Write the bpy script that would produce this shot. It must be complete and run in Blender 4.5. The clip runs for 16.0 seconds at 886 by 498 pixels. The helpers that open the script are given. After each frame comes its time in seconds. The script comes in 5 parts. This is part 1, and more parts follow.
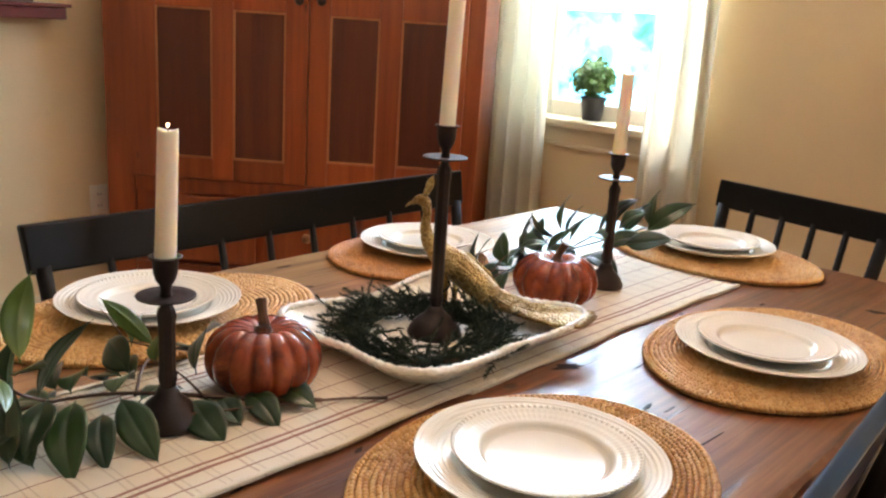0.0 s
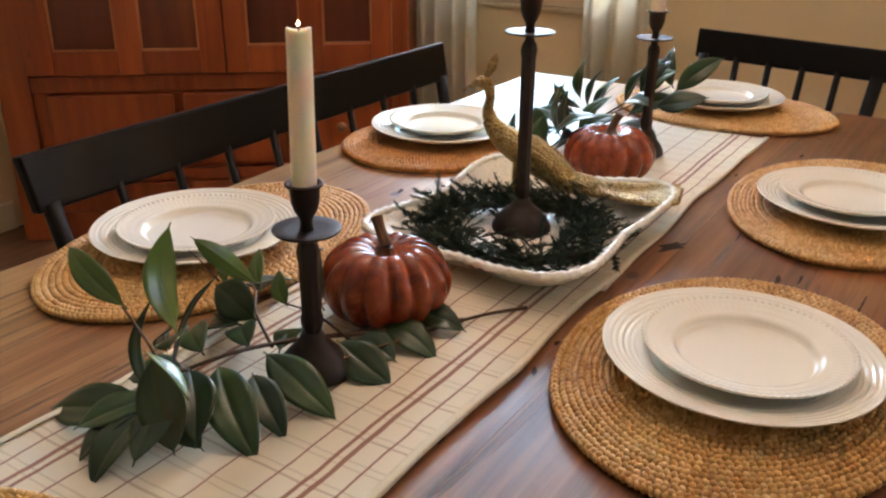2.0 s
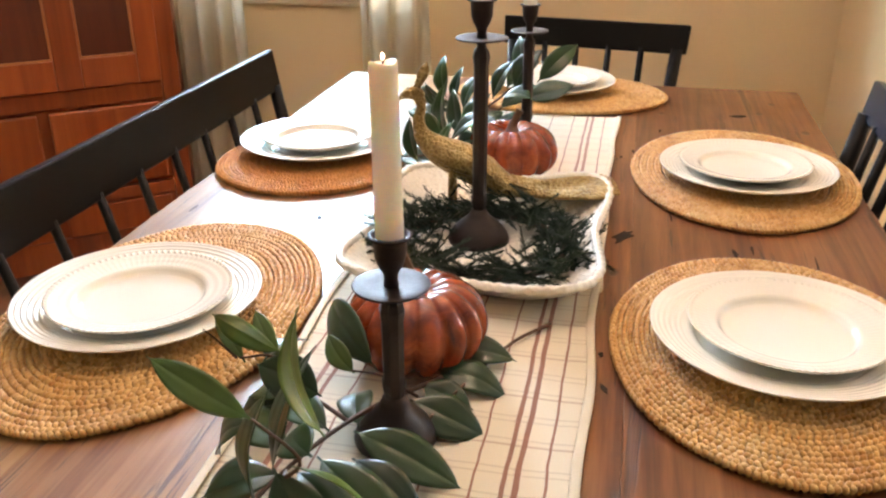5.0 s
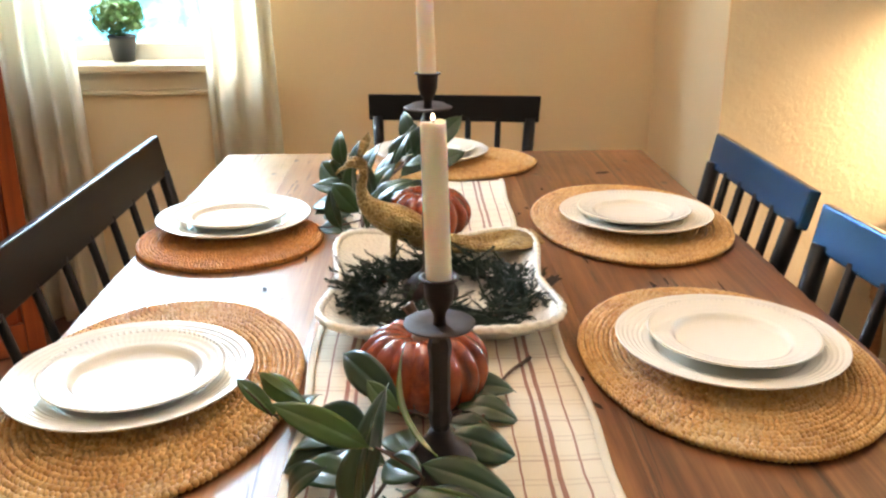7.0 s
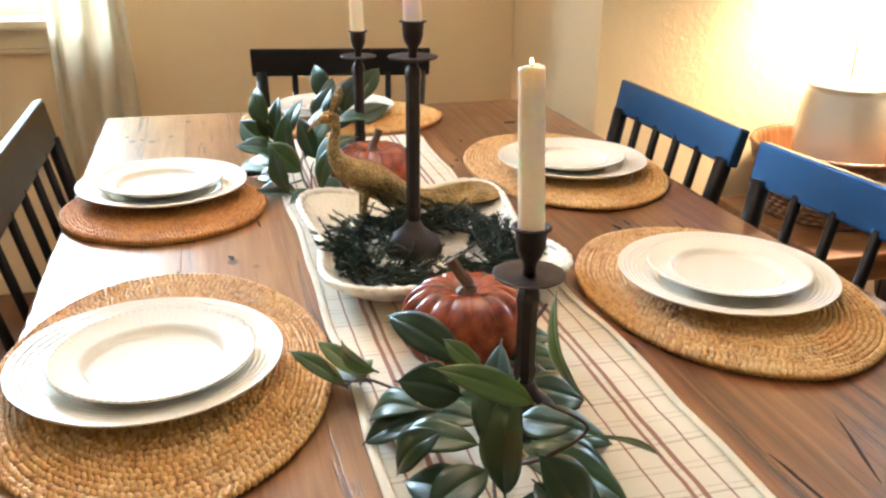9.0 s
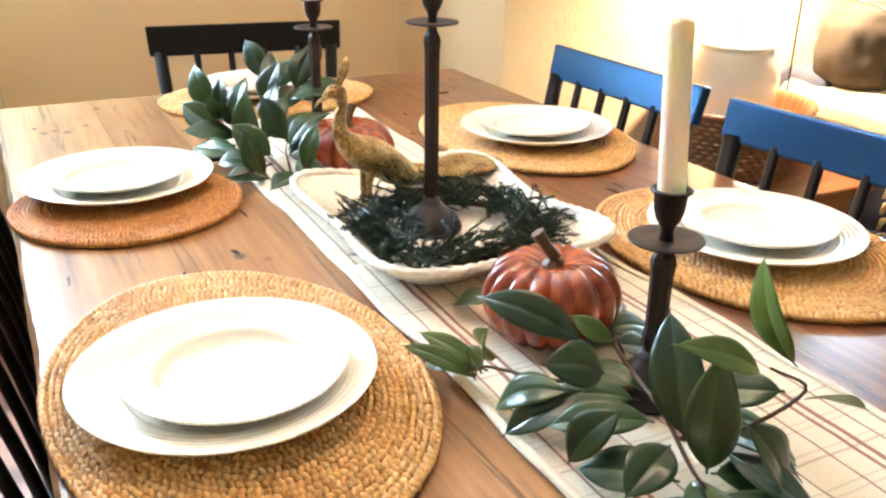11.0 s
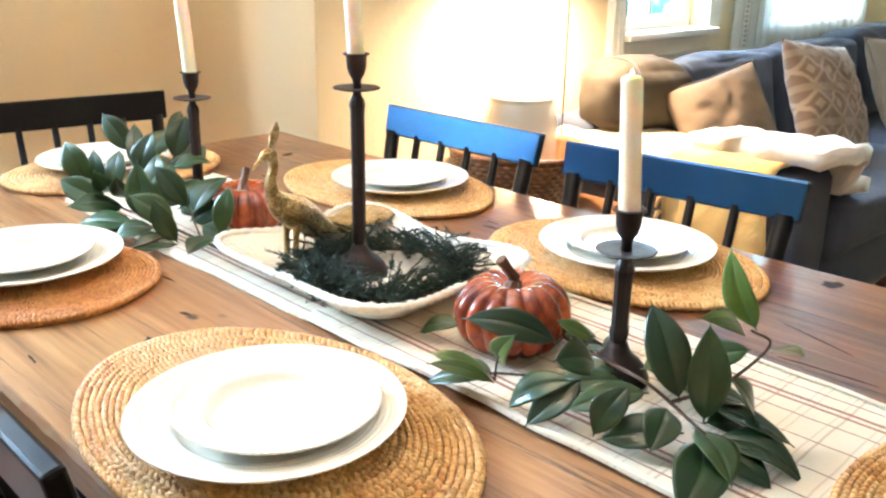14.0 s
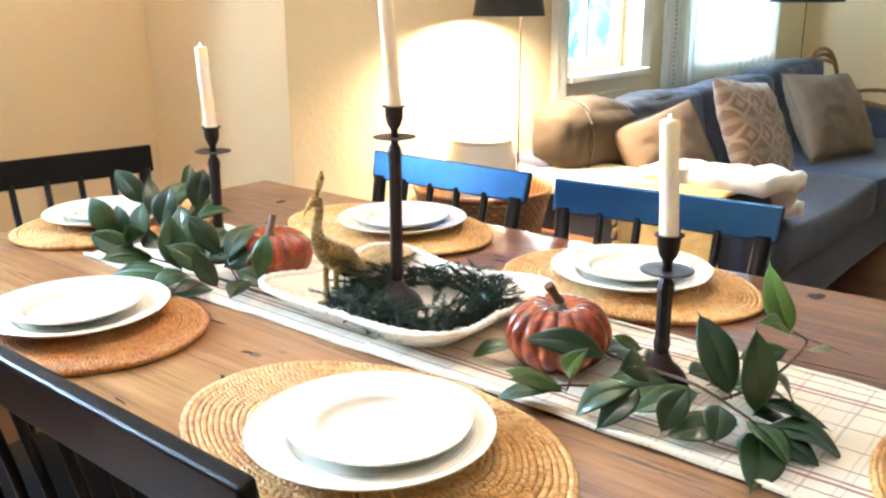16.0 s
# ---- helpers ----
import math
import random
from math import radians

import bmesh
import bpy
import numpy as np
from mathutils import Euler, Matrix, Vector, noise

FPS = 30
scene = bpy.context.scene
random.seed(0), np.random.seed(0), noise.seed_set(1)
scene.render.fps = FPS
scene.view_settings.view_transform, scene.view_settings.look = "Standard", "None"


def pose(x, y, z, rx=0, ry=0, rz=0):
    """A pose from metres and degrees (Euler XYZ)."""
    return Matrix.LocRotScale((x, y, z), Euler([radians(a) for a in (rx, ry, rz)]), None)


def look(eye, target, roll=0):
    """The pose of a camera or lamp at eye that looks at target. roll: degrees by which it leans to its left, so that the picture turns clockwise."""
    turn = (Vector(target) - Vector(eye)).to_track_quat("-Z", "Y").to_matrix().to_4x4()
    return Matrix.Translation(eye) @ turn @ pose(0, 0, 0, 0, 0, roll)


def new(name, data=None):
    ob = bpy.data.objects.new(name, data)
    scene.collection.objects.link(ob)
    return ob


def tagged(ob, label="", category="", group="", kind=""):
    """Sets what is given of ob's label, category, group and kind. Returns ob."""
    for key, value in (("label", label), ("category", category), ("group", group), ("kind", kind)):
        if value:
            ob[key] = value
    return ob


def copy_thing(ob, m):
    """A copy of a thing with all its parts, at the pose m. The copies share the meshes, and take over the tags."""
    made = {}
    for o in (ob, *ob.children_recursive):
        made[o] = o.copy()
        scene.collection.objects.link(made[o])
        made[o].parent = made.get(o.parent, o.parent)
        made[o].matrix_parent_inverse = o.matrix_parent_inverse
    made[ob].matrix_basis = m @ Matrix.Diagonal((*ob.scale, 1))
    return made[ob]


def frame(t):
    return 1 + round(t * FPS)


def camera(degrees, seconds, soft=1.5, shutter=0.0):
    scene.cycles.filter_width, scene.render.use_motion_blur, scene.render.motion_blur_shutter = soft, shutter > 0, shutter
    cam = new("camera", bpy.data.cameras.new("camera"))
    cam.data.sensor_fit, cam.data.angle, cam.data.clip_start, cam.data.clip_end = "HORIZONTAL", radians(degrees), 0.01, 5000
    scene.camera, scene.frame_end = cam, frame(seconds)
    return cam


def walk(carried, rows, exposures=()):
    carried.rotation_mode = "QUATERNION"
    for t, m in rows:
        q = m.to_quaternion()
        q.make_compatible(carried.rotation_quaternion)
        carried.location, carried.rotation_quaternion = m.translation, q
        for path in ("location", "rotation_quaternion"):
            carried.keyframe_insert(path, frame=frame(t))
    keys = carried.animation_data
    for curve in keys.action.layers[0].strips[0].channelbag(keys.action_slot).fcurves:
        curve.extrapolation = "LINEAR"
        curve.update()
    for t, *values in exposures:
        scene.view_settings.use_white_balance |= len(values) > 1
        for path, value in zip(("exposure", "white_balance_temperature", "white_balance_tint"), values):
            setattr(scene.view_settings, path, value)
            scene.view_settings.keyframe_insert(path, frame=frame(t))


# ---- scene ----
cam = camera(53.6, 16.0, soft=2.35)
PATH = [
    (0, (0.075, 0.13, 1.197), (-1.217, 1.567, 0.684), 3.7),
    (0.5, (-0.01, 0.162, 1.19), (-1.296, 1.572, 0.592), 3.2),
    (1, (-0.08, 0.192, 1.185), (-1.342, 1.58, 0.492), 2.9),
    (1.5, (-0.15, 0.136, 1.185), (-1.317, 1.572, 0.425), 2.0),
    (2, (-0.227, 0.042, 1.188), (-1.21, 1.595, 0.399), 0.5),
    (2.5, (-0.281, 0.027, 1.187), (-1.177, 1.62, 0.375), 0.5),
    (3, (-0.348, 0.079, 1.182), (-1.204, 1.675, 0.334), -0.5),
    (3.2, (-0.365, 0.094, 1.186), (-1.209, 1.676, 0.301), -0.7),
    (5.3, (-0.555, -0.013, 1.202), (-0.907, 1.794, 0.419), -0.3),
    (5.5, (-0.559, 0.001, 1.2), (-0.913, 1.821, 0.449), -0.4),
    (6, (-0.572, -0.003, 1.193), (-0.856, 1.853, 0.503), 0.0),
    (6.5, (-0.648, -0.058, 1.201), (-0.729, 1.83, 0.546), -0.1),
    (7, (-0.723, -0.106, 1.2), (-0.672, 1.787, 0.557), -0.4),
    (7.5, (-0.771, -0.116, 1.192), (-0.661, 1.768, 0.528), -0.0),
    (8, (-0.83, -0.057, 1.182), (-0.63, 1.804, 0.477), -0.0),
    (8.5, (-0.874, -0.033, 1.179), (-0.555, 1.801, 0.447), 0.7),
    (9, (-0.952, -0.052, 1.187), (-0.47, 1.745, 0.455), 0.6),
    (9.2, (-0.996, -0.06, 1.186), (-0.445, 1.719, 0.457), 0.3),
    (11.5, (-1.184, 0.102, 1.161), (-0.262, 1.698, 0.387), 1.1),
    (12, (-1.231, 0.098, 1.169), (-0.182, 1.627, 0.421), 1.2),
    (12.5, (-1.324, 0.097, 1.178), (-0.138, 1.537, 0.458), 0.9),
    (13, (-1.386, 0.083, 1.186), (-0.12, 1.476, 0.511), 0.6),
    (13.5, (-1.42, 0.076, 1.184), (-0.101, 1.432, 0.536), 1.0),
    (14, (-1.424, 0.118, 1.181), (-0.09, 1.462, 0.537), 0.9),
    (14.5, (-1.414, 0.18, 1.182), (-0.079, 1.526, 0.544), 0.6),
    (15, (-1.434, 0.197, 1.187), (-0.072, 1.531, 0.584), 0.8),
    (15.5, (-1.523, 0.193, 1.197), (-0.104, 1.484, 0.629), 0.2),
    (16, (-1.607, 0.164, 1.202), (-0.13, 1.393, 0.649), -0.2),
]
walk(cam, [(t, look(eye, target, roll)) for t, eye, target, roll in PATH],
     [(0.0, 0.08, 6830, 26), (1.0, -0.36, 6850, 26), (1.5, -0.34, 6850, 26), (2.5, 0.04, 6800, 25), (3.0, 0.14, 6800, 25), (5.5, 0.53, 6760, 24), (7.0, 0.49, 6600, 20), (9.0, 0.56, 6480, 18), (11.5, 1.06, 6300, 17), (12.5, 1.08, 5980, 14), (16.0, 1.02, 5920, 15)])


# ---------------------------------------------------------------- light
def lamp(name, kind, m, power, color, **kw):
    data = bpy.data.lights.new(name, kind)
    data.energy, data.color = power, color
    if kind == "AREA":
        data.shape, data.size, data.size_y = "RECTANGLE", kw["size"], kw["size_y"]
    elif kind == "SUN":
        data.angle = kw["angle"]
    else:
        data.shadow_soft_size = kw["radius"]
    ob = new(name, data)
    ob.matrix_world = m
    return ob


world = bpy.data.worlds.new("daylight")
scene.world = world
world.use_nodes = True
wn = world.node_tree
sky = wn.nodes.new("ShaderNodeTexSky")
sky.sky_type, sky.sun_disc = "NISHITA", False
sky.sun_elevation, sky.sun_rotation = radians(51), radians(-24)
wn.links.new(sky.outputs[0], wn.nodes["Background"].inputs[0])
wn.nodes["Background"].inputs[1].default_value = 0.12
SUN_FROM = Vector((-0.35, 0.80, 1.10))
lamp("sun", "SUN", look(SUN_FROM, (0, 0, 0)), 4.0, (1.0, 0.94, 0.84), angle=radians(0.5))
DAY = (0.62, 0.84, 1.0)
BLUE_DAY = (0.58, 0.81, 1.0)
WARM = (1.0, 0.74, 0.48)
# daylight standing in the openings of the windows, above their lowest panes
lamp("window_light", "AREA", pose(-1.615, 2.93, 1.64, -90, 0, 0), 105, BLUE_DAY, size=0.60, size_y=0.78)
lamp("window_light", "AREA", pose(1.83, 2.24, 1.62, -90, 0, 0), 30, DAY, size=0.60, size_y=0.80)
lamp("window_light", "AREA", pose(3.15, 2.24, 1.62, -90, 0, 0), 40, DAY, size=0.95, size_y=0.80)
lamp("floor_lamp_bulb", "POINT", pose(0.85, 1.92, 1.22), 105, WARM, radius=0.06)
for i in range(5):
    a = i * 2 * math.pi / 5 + 0.3
    lamp("chandelier_bulb", "POINT", pose(-0.69 + 0.26 * math.cos(a), 1.05 + 0.26 * math.sin(a), 1.82), 3.0, WARM, radius=0.022)


# ---------------------------------------------------------------- materials
class Nodes:
    """A thin layer over a material's node tree."""

    def __init__(self, name):
        self.m = bpy.data.materials.new(name)
        self.m.use_nodes = True
        self.t = self.m.node_tree
        self.bsdf = self.t.nodes["Principled BSDF"]
        self.coord = self.t.nodes.new("ShaderNodeTexCoord").outputs["Object"]

    def put(self, socket, value):
        if isinstance(value, bpy.types.NodeSocket):
            self.t.links.new(value, socket)
        else:
            socket.default_value = value

    def set(self, **kw):
        names = {"color": "Base Color", "rough": "Roughness", "metal": "Metallic", "coat": "Coat Weight", "coat_rough": "Coat Roughness",
                 "trans": "Transmission Weight", "emit": "Emission Color", "emit_power": "Emission Strength", "sub": "Subsurface Weight",
                 "sub_radius": "Subsurface Radius", "sub_scale": "Subsurface Scale", "spec": "Specular IOR Level", "sheen": "Sheen Weight", "normal": "Normal"}
        for k, v in kw.items():
            self.put(self.bsdf.inputs[names[k]], v)
        return self.m

    def math(self, op, a, b=0.0, clamp=False):
        n = self.t.nodes.new("ShaderNodeMath")
        n.operation, n.use_clamp = op, clamp
        self.put(n.inputs[0], a)
        self.put(n.inputs[1], b)
        return n.outputs[0]

    def scaled(self, sx, sy, sz, offset=None):
        n = self.t.nodes.new("ShaderNodeMapping")
        self.t.links.new(self.coord, n.inputs[0])
        n.inputs["Scale"].default_value = (sx, sy, sz)
        if offset is not None:
            self.t.links.new(offset, n.inputs["Location"])
        return n.outputs[0]

    def noise(self, scale, detail=4.0, vec=None, rough=0.55, distort=0.0):
        n = self.t.nodes.new("ShaderNodeTexNoise")
        self.t.links.new(self.coord if vec is None else vec, n.inputs["Vector"])
        n.inputs["Scale"].default_value, n.inputs["Detail"].default_value = scale, detail
        n.inputs["Roughness"].default_value, n.inputs["Distortion"].default_value = rough, distort
        return n.outputs[0]

    def voronoi(self, scale, vec=None, out="Distance"):
        n = self.t.nodes.new("ShaderNodeTexVoronoi")
        self.t.links.new(self.coord if vec is None else vec, n.inputs["Vector"])
        n.inputs["Scale"].default_value = scale
        return n.outputs[out]

    def ramp(self, fac, *stops):
        n = self.t.nodes.new("ShaderNodeValToRGB")
        e = n.color_ramp.elements
        while len(e) < len(stops):
            e.new(0.5)
        for el, (p, c) in zip(e, stops):
            el.position, el.color = p, (*c, 1) if len(c) == 3 else c
        self.put(n.inputs[0], fac)
        return n.outputs[0]

    def mix(self, fac, a, b, mode="MIX"):
        n = self.t.nodes.new("ShaderNodeMix")
        n.data_type, n.blend_type = "RGBA", mode
        self.put(n.inputs[0], fac)
        for s, v in ((n.inputs[6], a), (n.inputs[7], b)):
            self.put(s, (*v, 1) if isinstance(v, tuple) and len(v) == 3 else v)
        return n.outputs[2]

    def random(self):
        return self.t.nodes.new("ShaderNodeObjectInfo").outputs["Random"]

    def bump(self, height, strength=0.3, distance=0.002):
        n = self.t.nodes.new("ShaderNodeBump")
        n.inputs["Strength"].default_value, n.inputs["Distance"].default_value = strength, distance
        self.t.links.new(height, n.inputs["Height"])
        return n.outputs[0]

    def split(self):
        n = self.t.nodes.new("ShaderNodeSeparateXYZ")
        self.t.links.new(self.coord, n.inputs[0])
        return n.outputs


def wood(name, dark, mid, light, axis=1, rough=0.35, coat=0.0, grain=60.0, bump=0.15, knots=True):
    k = Nodes(name)
    r = k.random()
    off = k.math("MULTIPLY", r, 37.0)
    s = [grain, grain, grain]
    s[axis] = grain * 0.035
    v = k.scaled(*s, offset=off)
    fine = k.noise(1.0, 6, v, 0.6, 0.4)
    s2 = [7.0, 7.0, 7.0]
    s2[axis] = 0.9
    wide = k.noise(1.0, 3, k.scaled(*s2, offset=off), 0.5, 1.2)
    f = k.math("ADD", k.math("MULTIPLY", fine, 0.55), k.math("MULTIPLY", wide, 0.6))
    c = k.ramp(f, (0.34, dark), (0.55, mid), (0.78, light))
    tint = k.ramp(r, (0.0, (0.78, 0.74, 0.72)), (1.0, (1.12, 1.08, 1.02)))
    c = k.mix(1.0, c, tint, "MULTIPLY")
    if knots:
        s3 = [9.0, 9.0, 9.0]
        s3[axis] = 3.2
        spots = k.ramp(k.voronoi(1.0, k.scaled(*s3, offset=off)), (0.03, (1, 1, 1)), (0.085, (0, 0, 0)))
        c = k.mix(k.math("MULTIPLY", spots, 0.75), c, tuple(0.18 * x for x in dark))
    ro = k.math("ADD", k.math("MULTIPLY", k.noise(9.0, 4), 0.22), rough - 0.1)
    return k.set(color=c, rough=ro, coat=coat, coat_rough=0.12, normal=k.bump(fine, bump, 0.0015))


def worn_tabletop(name, c0, c1, c2, c3, wax=0.35, haze=0.19):
    """Old waxed pine: streaked grain, dark cracks, dents and nail marks."""
    k = Nodes(name)
    r = k.random()
    off = k.math("MULTIPLY", r, 41.0)
    fine = k.noise(1.0, 7, k.scaled(95, 3.2, 95, off), 0.65, 0.5)
    wide = k.noise(1.0, 4, k.scaled(15, 0.9, 15, off), 0.55, 1.6)
    patch = k.noise(3.2, 4)
    f = k.math("ADD", k.math("MULTIPLY", fine, 0.50), k.math("MULTIPLY", wide, 0.62))
    c = k.ramp(f, (0.36, c0), (0.50, c1), (0.60, c2), (0.76, c3))
    c = k.mix(1.0, c, k.ramp(r, (0.0, (0.84, 0.80, 0.78)), (1.0, (1.10, 1.08, 1.04))), "MULTIPLY")
    c = k.mix(1.0, c, k.ramp(patch, (0.30, (0.78, 0.76, 0.75)), (0.70, (1.12, 1.10, 1.08))), "MULTIPLY")
    crack = k.ramp(k.noise(1.0, 5, k.scaled(38, 1.7, 38, off), 0.72, 1.2), (0.37, (1, 1, 1)), (0.43, (0, 0, 0)))
    dent = k.ramp(k.voronoi(1.0, k.scaled(13, 8, 13, off)), (0.070, (1, 1, 1)), (0.115, (0, 0, 0)))
    knot = k.ramp(k.voronoi(1.0, k.scaled(4.6, 2.6, 4.6, off)), (0.03, (1, 1, 1)), (0.075, (0, 0, 0)))
    marks = k.math("MAXIMUM", k.math("MULTIPLY", crack, 0.75), k.math("MAXIMUM", k.math("MULTIPLY", dent, 0.85), k.math("MULTIPLY", knot, 0.8)))
    c = k.mix(marks, c, (0.020, 0.008, 0.005))
    ro = k.math("ADD", k.math("MULTIPLY", k.noise(7.0, 5), 0.26), 0.20)
    h = k.math("SUBTRACT", k.math("ADD", k.math("MULTIPLY", fine, 0.5), k.math("MULTIPLY", wide, 0.6)), marks)
    return k.set(color=c, rough=ro, coat=wax, coat_rough=haze, normal=k.bump(h, 0.30, 0.0016))


def plaster(name, color, relief=0.6):
    k = Nodes(name)
    n1, n2 = k.noise(2.2, 3), k.noise(48.0, 4, None, 0.6, 0.3)
    dents = k.noise(75.0, 3)
    c = k.mix(n1, tuple(0.93 * x for x in color), tuple(min(1, 1.05 * x) for x in color))
    h = k.math("ADD", n2, k.math("MULTIPLY", dents, 0.4))
    return k.set(color=c, rough=0.62, normal=k.bump(h, relief, 0.0035))


def plain(name, color, rough=0.4, metal=0.0, vary=0.15, scale=18.0, bump=0.1, coat=0.0, dist=0.001):
    k = Nodes(name)
    n1 = k.noise(scale, 5)
    c = k.mix(n1, tuple((1 - vary) * x for x in color), tuple(min(1, (1 + vary) * x) for x in color))
    ro = k.math("ADD", k.math("MULTIPLY", k.noise(scale * 2.3, 4), 0.2), max(0.02, rough - 0.1))
    return k.set(color=c, rough=ro, metal=metal, coat=coat, normal=k.bump(k.noise(scale * 6, 3), bump, dist))


def cloth(name, color, weave=900.0, vary=0.12, sheen=0.3, bump=0.4):
    k = Nodes(name)
    n1 = k.noise(14.0, 5)
    c = k.mix(n1, tuple((1 - vary) * x for x in color), tuple(min(1, (1 + vary) * x) for x in color))
    c = k.mix(k.math("MULTIPLY", k.noise(weave, 2), 0.5), c, tuple(0.75 * x for x in color))
    return k.set(color=c, rough=0.85, sheen=sheen, normal=k.bump(k.math("ADD", k.math("MULTIPLY", k.noise(weave, 2), 0.12), k.noise(11.0, 3, None, 0.5, 1.2)), bump, 0.007))


def gloss_paint(name, color, rough, metal, spec, coat=0.0):
    k = Nodes(name)
    n1 = k.noise(7, 2)
    c = k.mix(n1, tuple(0.85 * x for x in color), tuple(1.15 * x for x in color))
    wear = k.math("ADD", k.math("MULTIPLY", k.noise(5, 1), 0.08), rough - 0.04)
    return k.set(color=c, rough=wear, metal=metal, spec=spec, coat=coat, coat_rough=0.22)


def antique_gold():
    k = Nodes("antique_gold")
    feathers = k.voronoi(270.0)
    wear = k.noise(40, 5)
    c = k.ramp(k.math("ADD", k.math("MULTIPLY", wear, 0.75), k.math("MULTIPLY", feathers, 0.35)), (0.34, (0.17, 0.105, 0.038)), (0.52, (0.33, 0.22, 0.085)), (0.74, (0.56, 0.41, 0.19)))
    return k.set(color=c, rough=0.31, metal=0.85, normal=k.bump(feathers, 0.8, 0.0028))


M_TABLE = worn_tabletop("worn_pine_tabletop", (0.055, 0.017, 0.007), (0.158, 0.056, 0.021), (0.250, 0.102, 0.040), (0.36, 0.172, 0.071))
# lighter copies of the same pine, with window sheen put into the colour
M_TABLE_SHEEN = worn_tabletop("window_sheen_pine_tabletop", (0.120, 0.056, 0.021), (0.305, 0.163, 0.066), (0.385, 0.222, 0.098), (0.48, 0.310, 0.155), 0.85, 0.27)
M_TABLE_HALF_SHEEN = worn_tabletop("half_sheen_pine_tabletop", (0.095, 0.038, 0.015), (0.250, 0.112, 0.044), (0.335, 0.168, 0.072), (0.44, 0.25, 0.120), 0.80, 0.26)
M_TABLE_LEG = wood("pine_table_base", (0.07, 0.025, 0.010), (0.16, 0.065, 0.025), (0.27, 0.12, 0.05), 2, 0.40, 0.0, 45)
M_PINE = wood("orange_pine", (0.17, 0.031, 0.0065), (0.30, 0.060, 0.0115), (0.41, 0.098, 0.020), 2, 0.38, 0.15, 40, 0.12)
M_PINE_PANEL = wood("dark_pine_panel", (0.080, 0.0135, 0.0045), (0.122, 0.0225, 0.0062), (0.168, 0.036, 0.0095), 2, 0.42, 0.1, 40, 0.12, False)
M_PINE_EDGE = wood("pale_pine_moulding", (0.30, 0.090, 0.026), (0.46, 0.155, 0.050), (0.60, 0.25, 0.09), 2, 0.34, 0.2, 40, 0.1, False)
M_FLOOR = wood("floorboards", (0.06, 0.022, 0.010), (0.12, 0.045, 0.018), (0.20, 0.08, 0.03), 1, 0.42, 0.1, 30)
M_SIDE = wood("brown_side_table", (0.10, 0.04, 0.015), (0.22, 0.095, 0.035), (0.33, 0.16, 0.06), 0, 0.4)
M_WALL = plaster("cream_wall_paint", (0.80, 0.61, 0.355), 0.10)
M_WALL_ROUGH = plaster("cream_textured_plaster", (0.80, 0.675, 0.43), 0.48)
M_CEIL = plaster("white_ceiling_paint", (0.80, 0.77, 0.70), 0.3)
M_TRIM = plain("white_trim_paint", (0.80, 0.76, 0.66), 0.4, 0, 0.05)
M_TRIM_CREAM = plain("cream_trim_paint", (0.74, 0.63, 0.43), 0.45, 0, 0.05)
M_BLACK = gloss_paint("black_painted_wood", (0.0060, 0.0052, 0.0052), 0.34, 0.0, 0.15)
# black chair paint with the window's blue reflection mixed into its colour
M_BLACK_BLUE_GLARE = gloss_paint("black_paint_blue_reflection", (0.018, 0.084, 0.200), 0.24, 0.72, 0.8, 0.0)
M_IRON = plain("bronzed_iron", (0.020, 0.010, 0.008), 0.50, 0.25, 0.5, 60, 0.25)
M_CHINA = plain("white_china", (0.89, 0.85, 0.75), 0.10, 0, 0.02, 10, 0.02, 0.4)
M_GOLD = antique_gold()
M_STEM = plain("pumpkin_stem", (0.105, 0.048, 0.018), 0.5, 0, 0.4, 90, 0.6)
M_TWIG = plain("twig_bark", (0.075, 0.035, 0.015), 0.7, 0, 0.4, 120, 0.5)
M_POT = plain("black_plastic_pot", (0.018, 0.018, 0.022), 0.4, 0, 0.2)
M_SHADE = plain("black_lampshade", (0.012, 0.012, 0.013), 0.7, 0, 0.2, 60)
M_BRASS = plain("dark_metal_knob", (0.06, 0.04, 0.03), 0.35, 0.8, 0.3)
M_WOODKNOB = plain("turned_wood_knob", (0.22, 0.085, 0.03), 0.4, 0, 0.3)
M_JAR = plain("glazed_ceramic", (0.58, 0.56, 0.49), 0.12, 0, 0.04, 8, 0.02, 0.5)
M_RED = plain("red_stained_shelf", (0.14, 0.018, 0.012), 0.35, 0, 0.25, 30)
M_OUTLET = plain("ivory_plastic", (0.84, 0.78, 0.64), 0.35, 0, 0.03)
M_SLOT = plain("dark_slot", (0.05, 0.04, 0.03), 0.6)
M_SOFA = cloth("grey_blue_upholstery", (0.045, 0.056, 0.086), 700, 0.2, 0.08)
M_PILLOW = cloth("taupe_linen", (0.150, 0.106, 0.064), 800, 0.2, 0.04)
M_PILLOW_DARK = cloth("olive_grey_linen", (0.046, 0.033, 0.0155), 800, 0.2, 0.03)
M_PIPING = cloth("dark_piping", (0.020, 0.015, 0.009), 800)
# cream that imitates the floor lamp's light on the sofa arm
M_LIT_ARM = cloth("lamplit_arm_cream", (0.70, 0.58, 0.36), 500, 0.08, 0.2, 0.5)
M_THROW = cloth("white_fleece", (0.80, 0.77, 0.70), 260, 0.1, 0.6, 1.0)
M_KNIT = cloth("mustard_knit", (0.62, 0.42, 0.14), 200, 0.25, 0.4, 1.0)
M_HEM = cloth("cream_hem", (0.76, 0.67, 0.50), 900)
M_KNOT = plain("dark_knot", (0.016, 0.008, 0.006), 0.85, 0, 0.5, 90, 0.3)


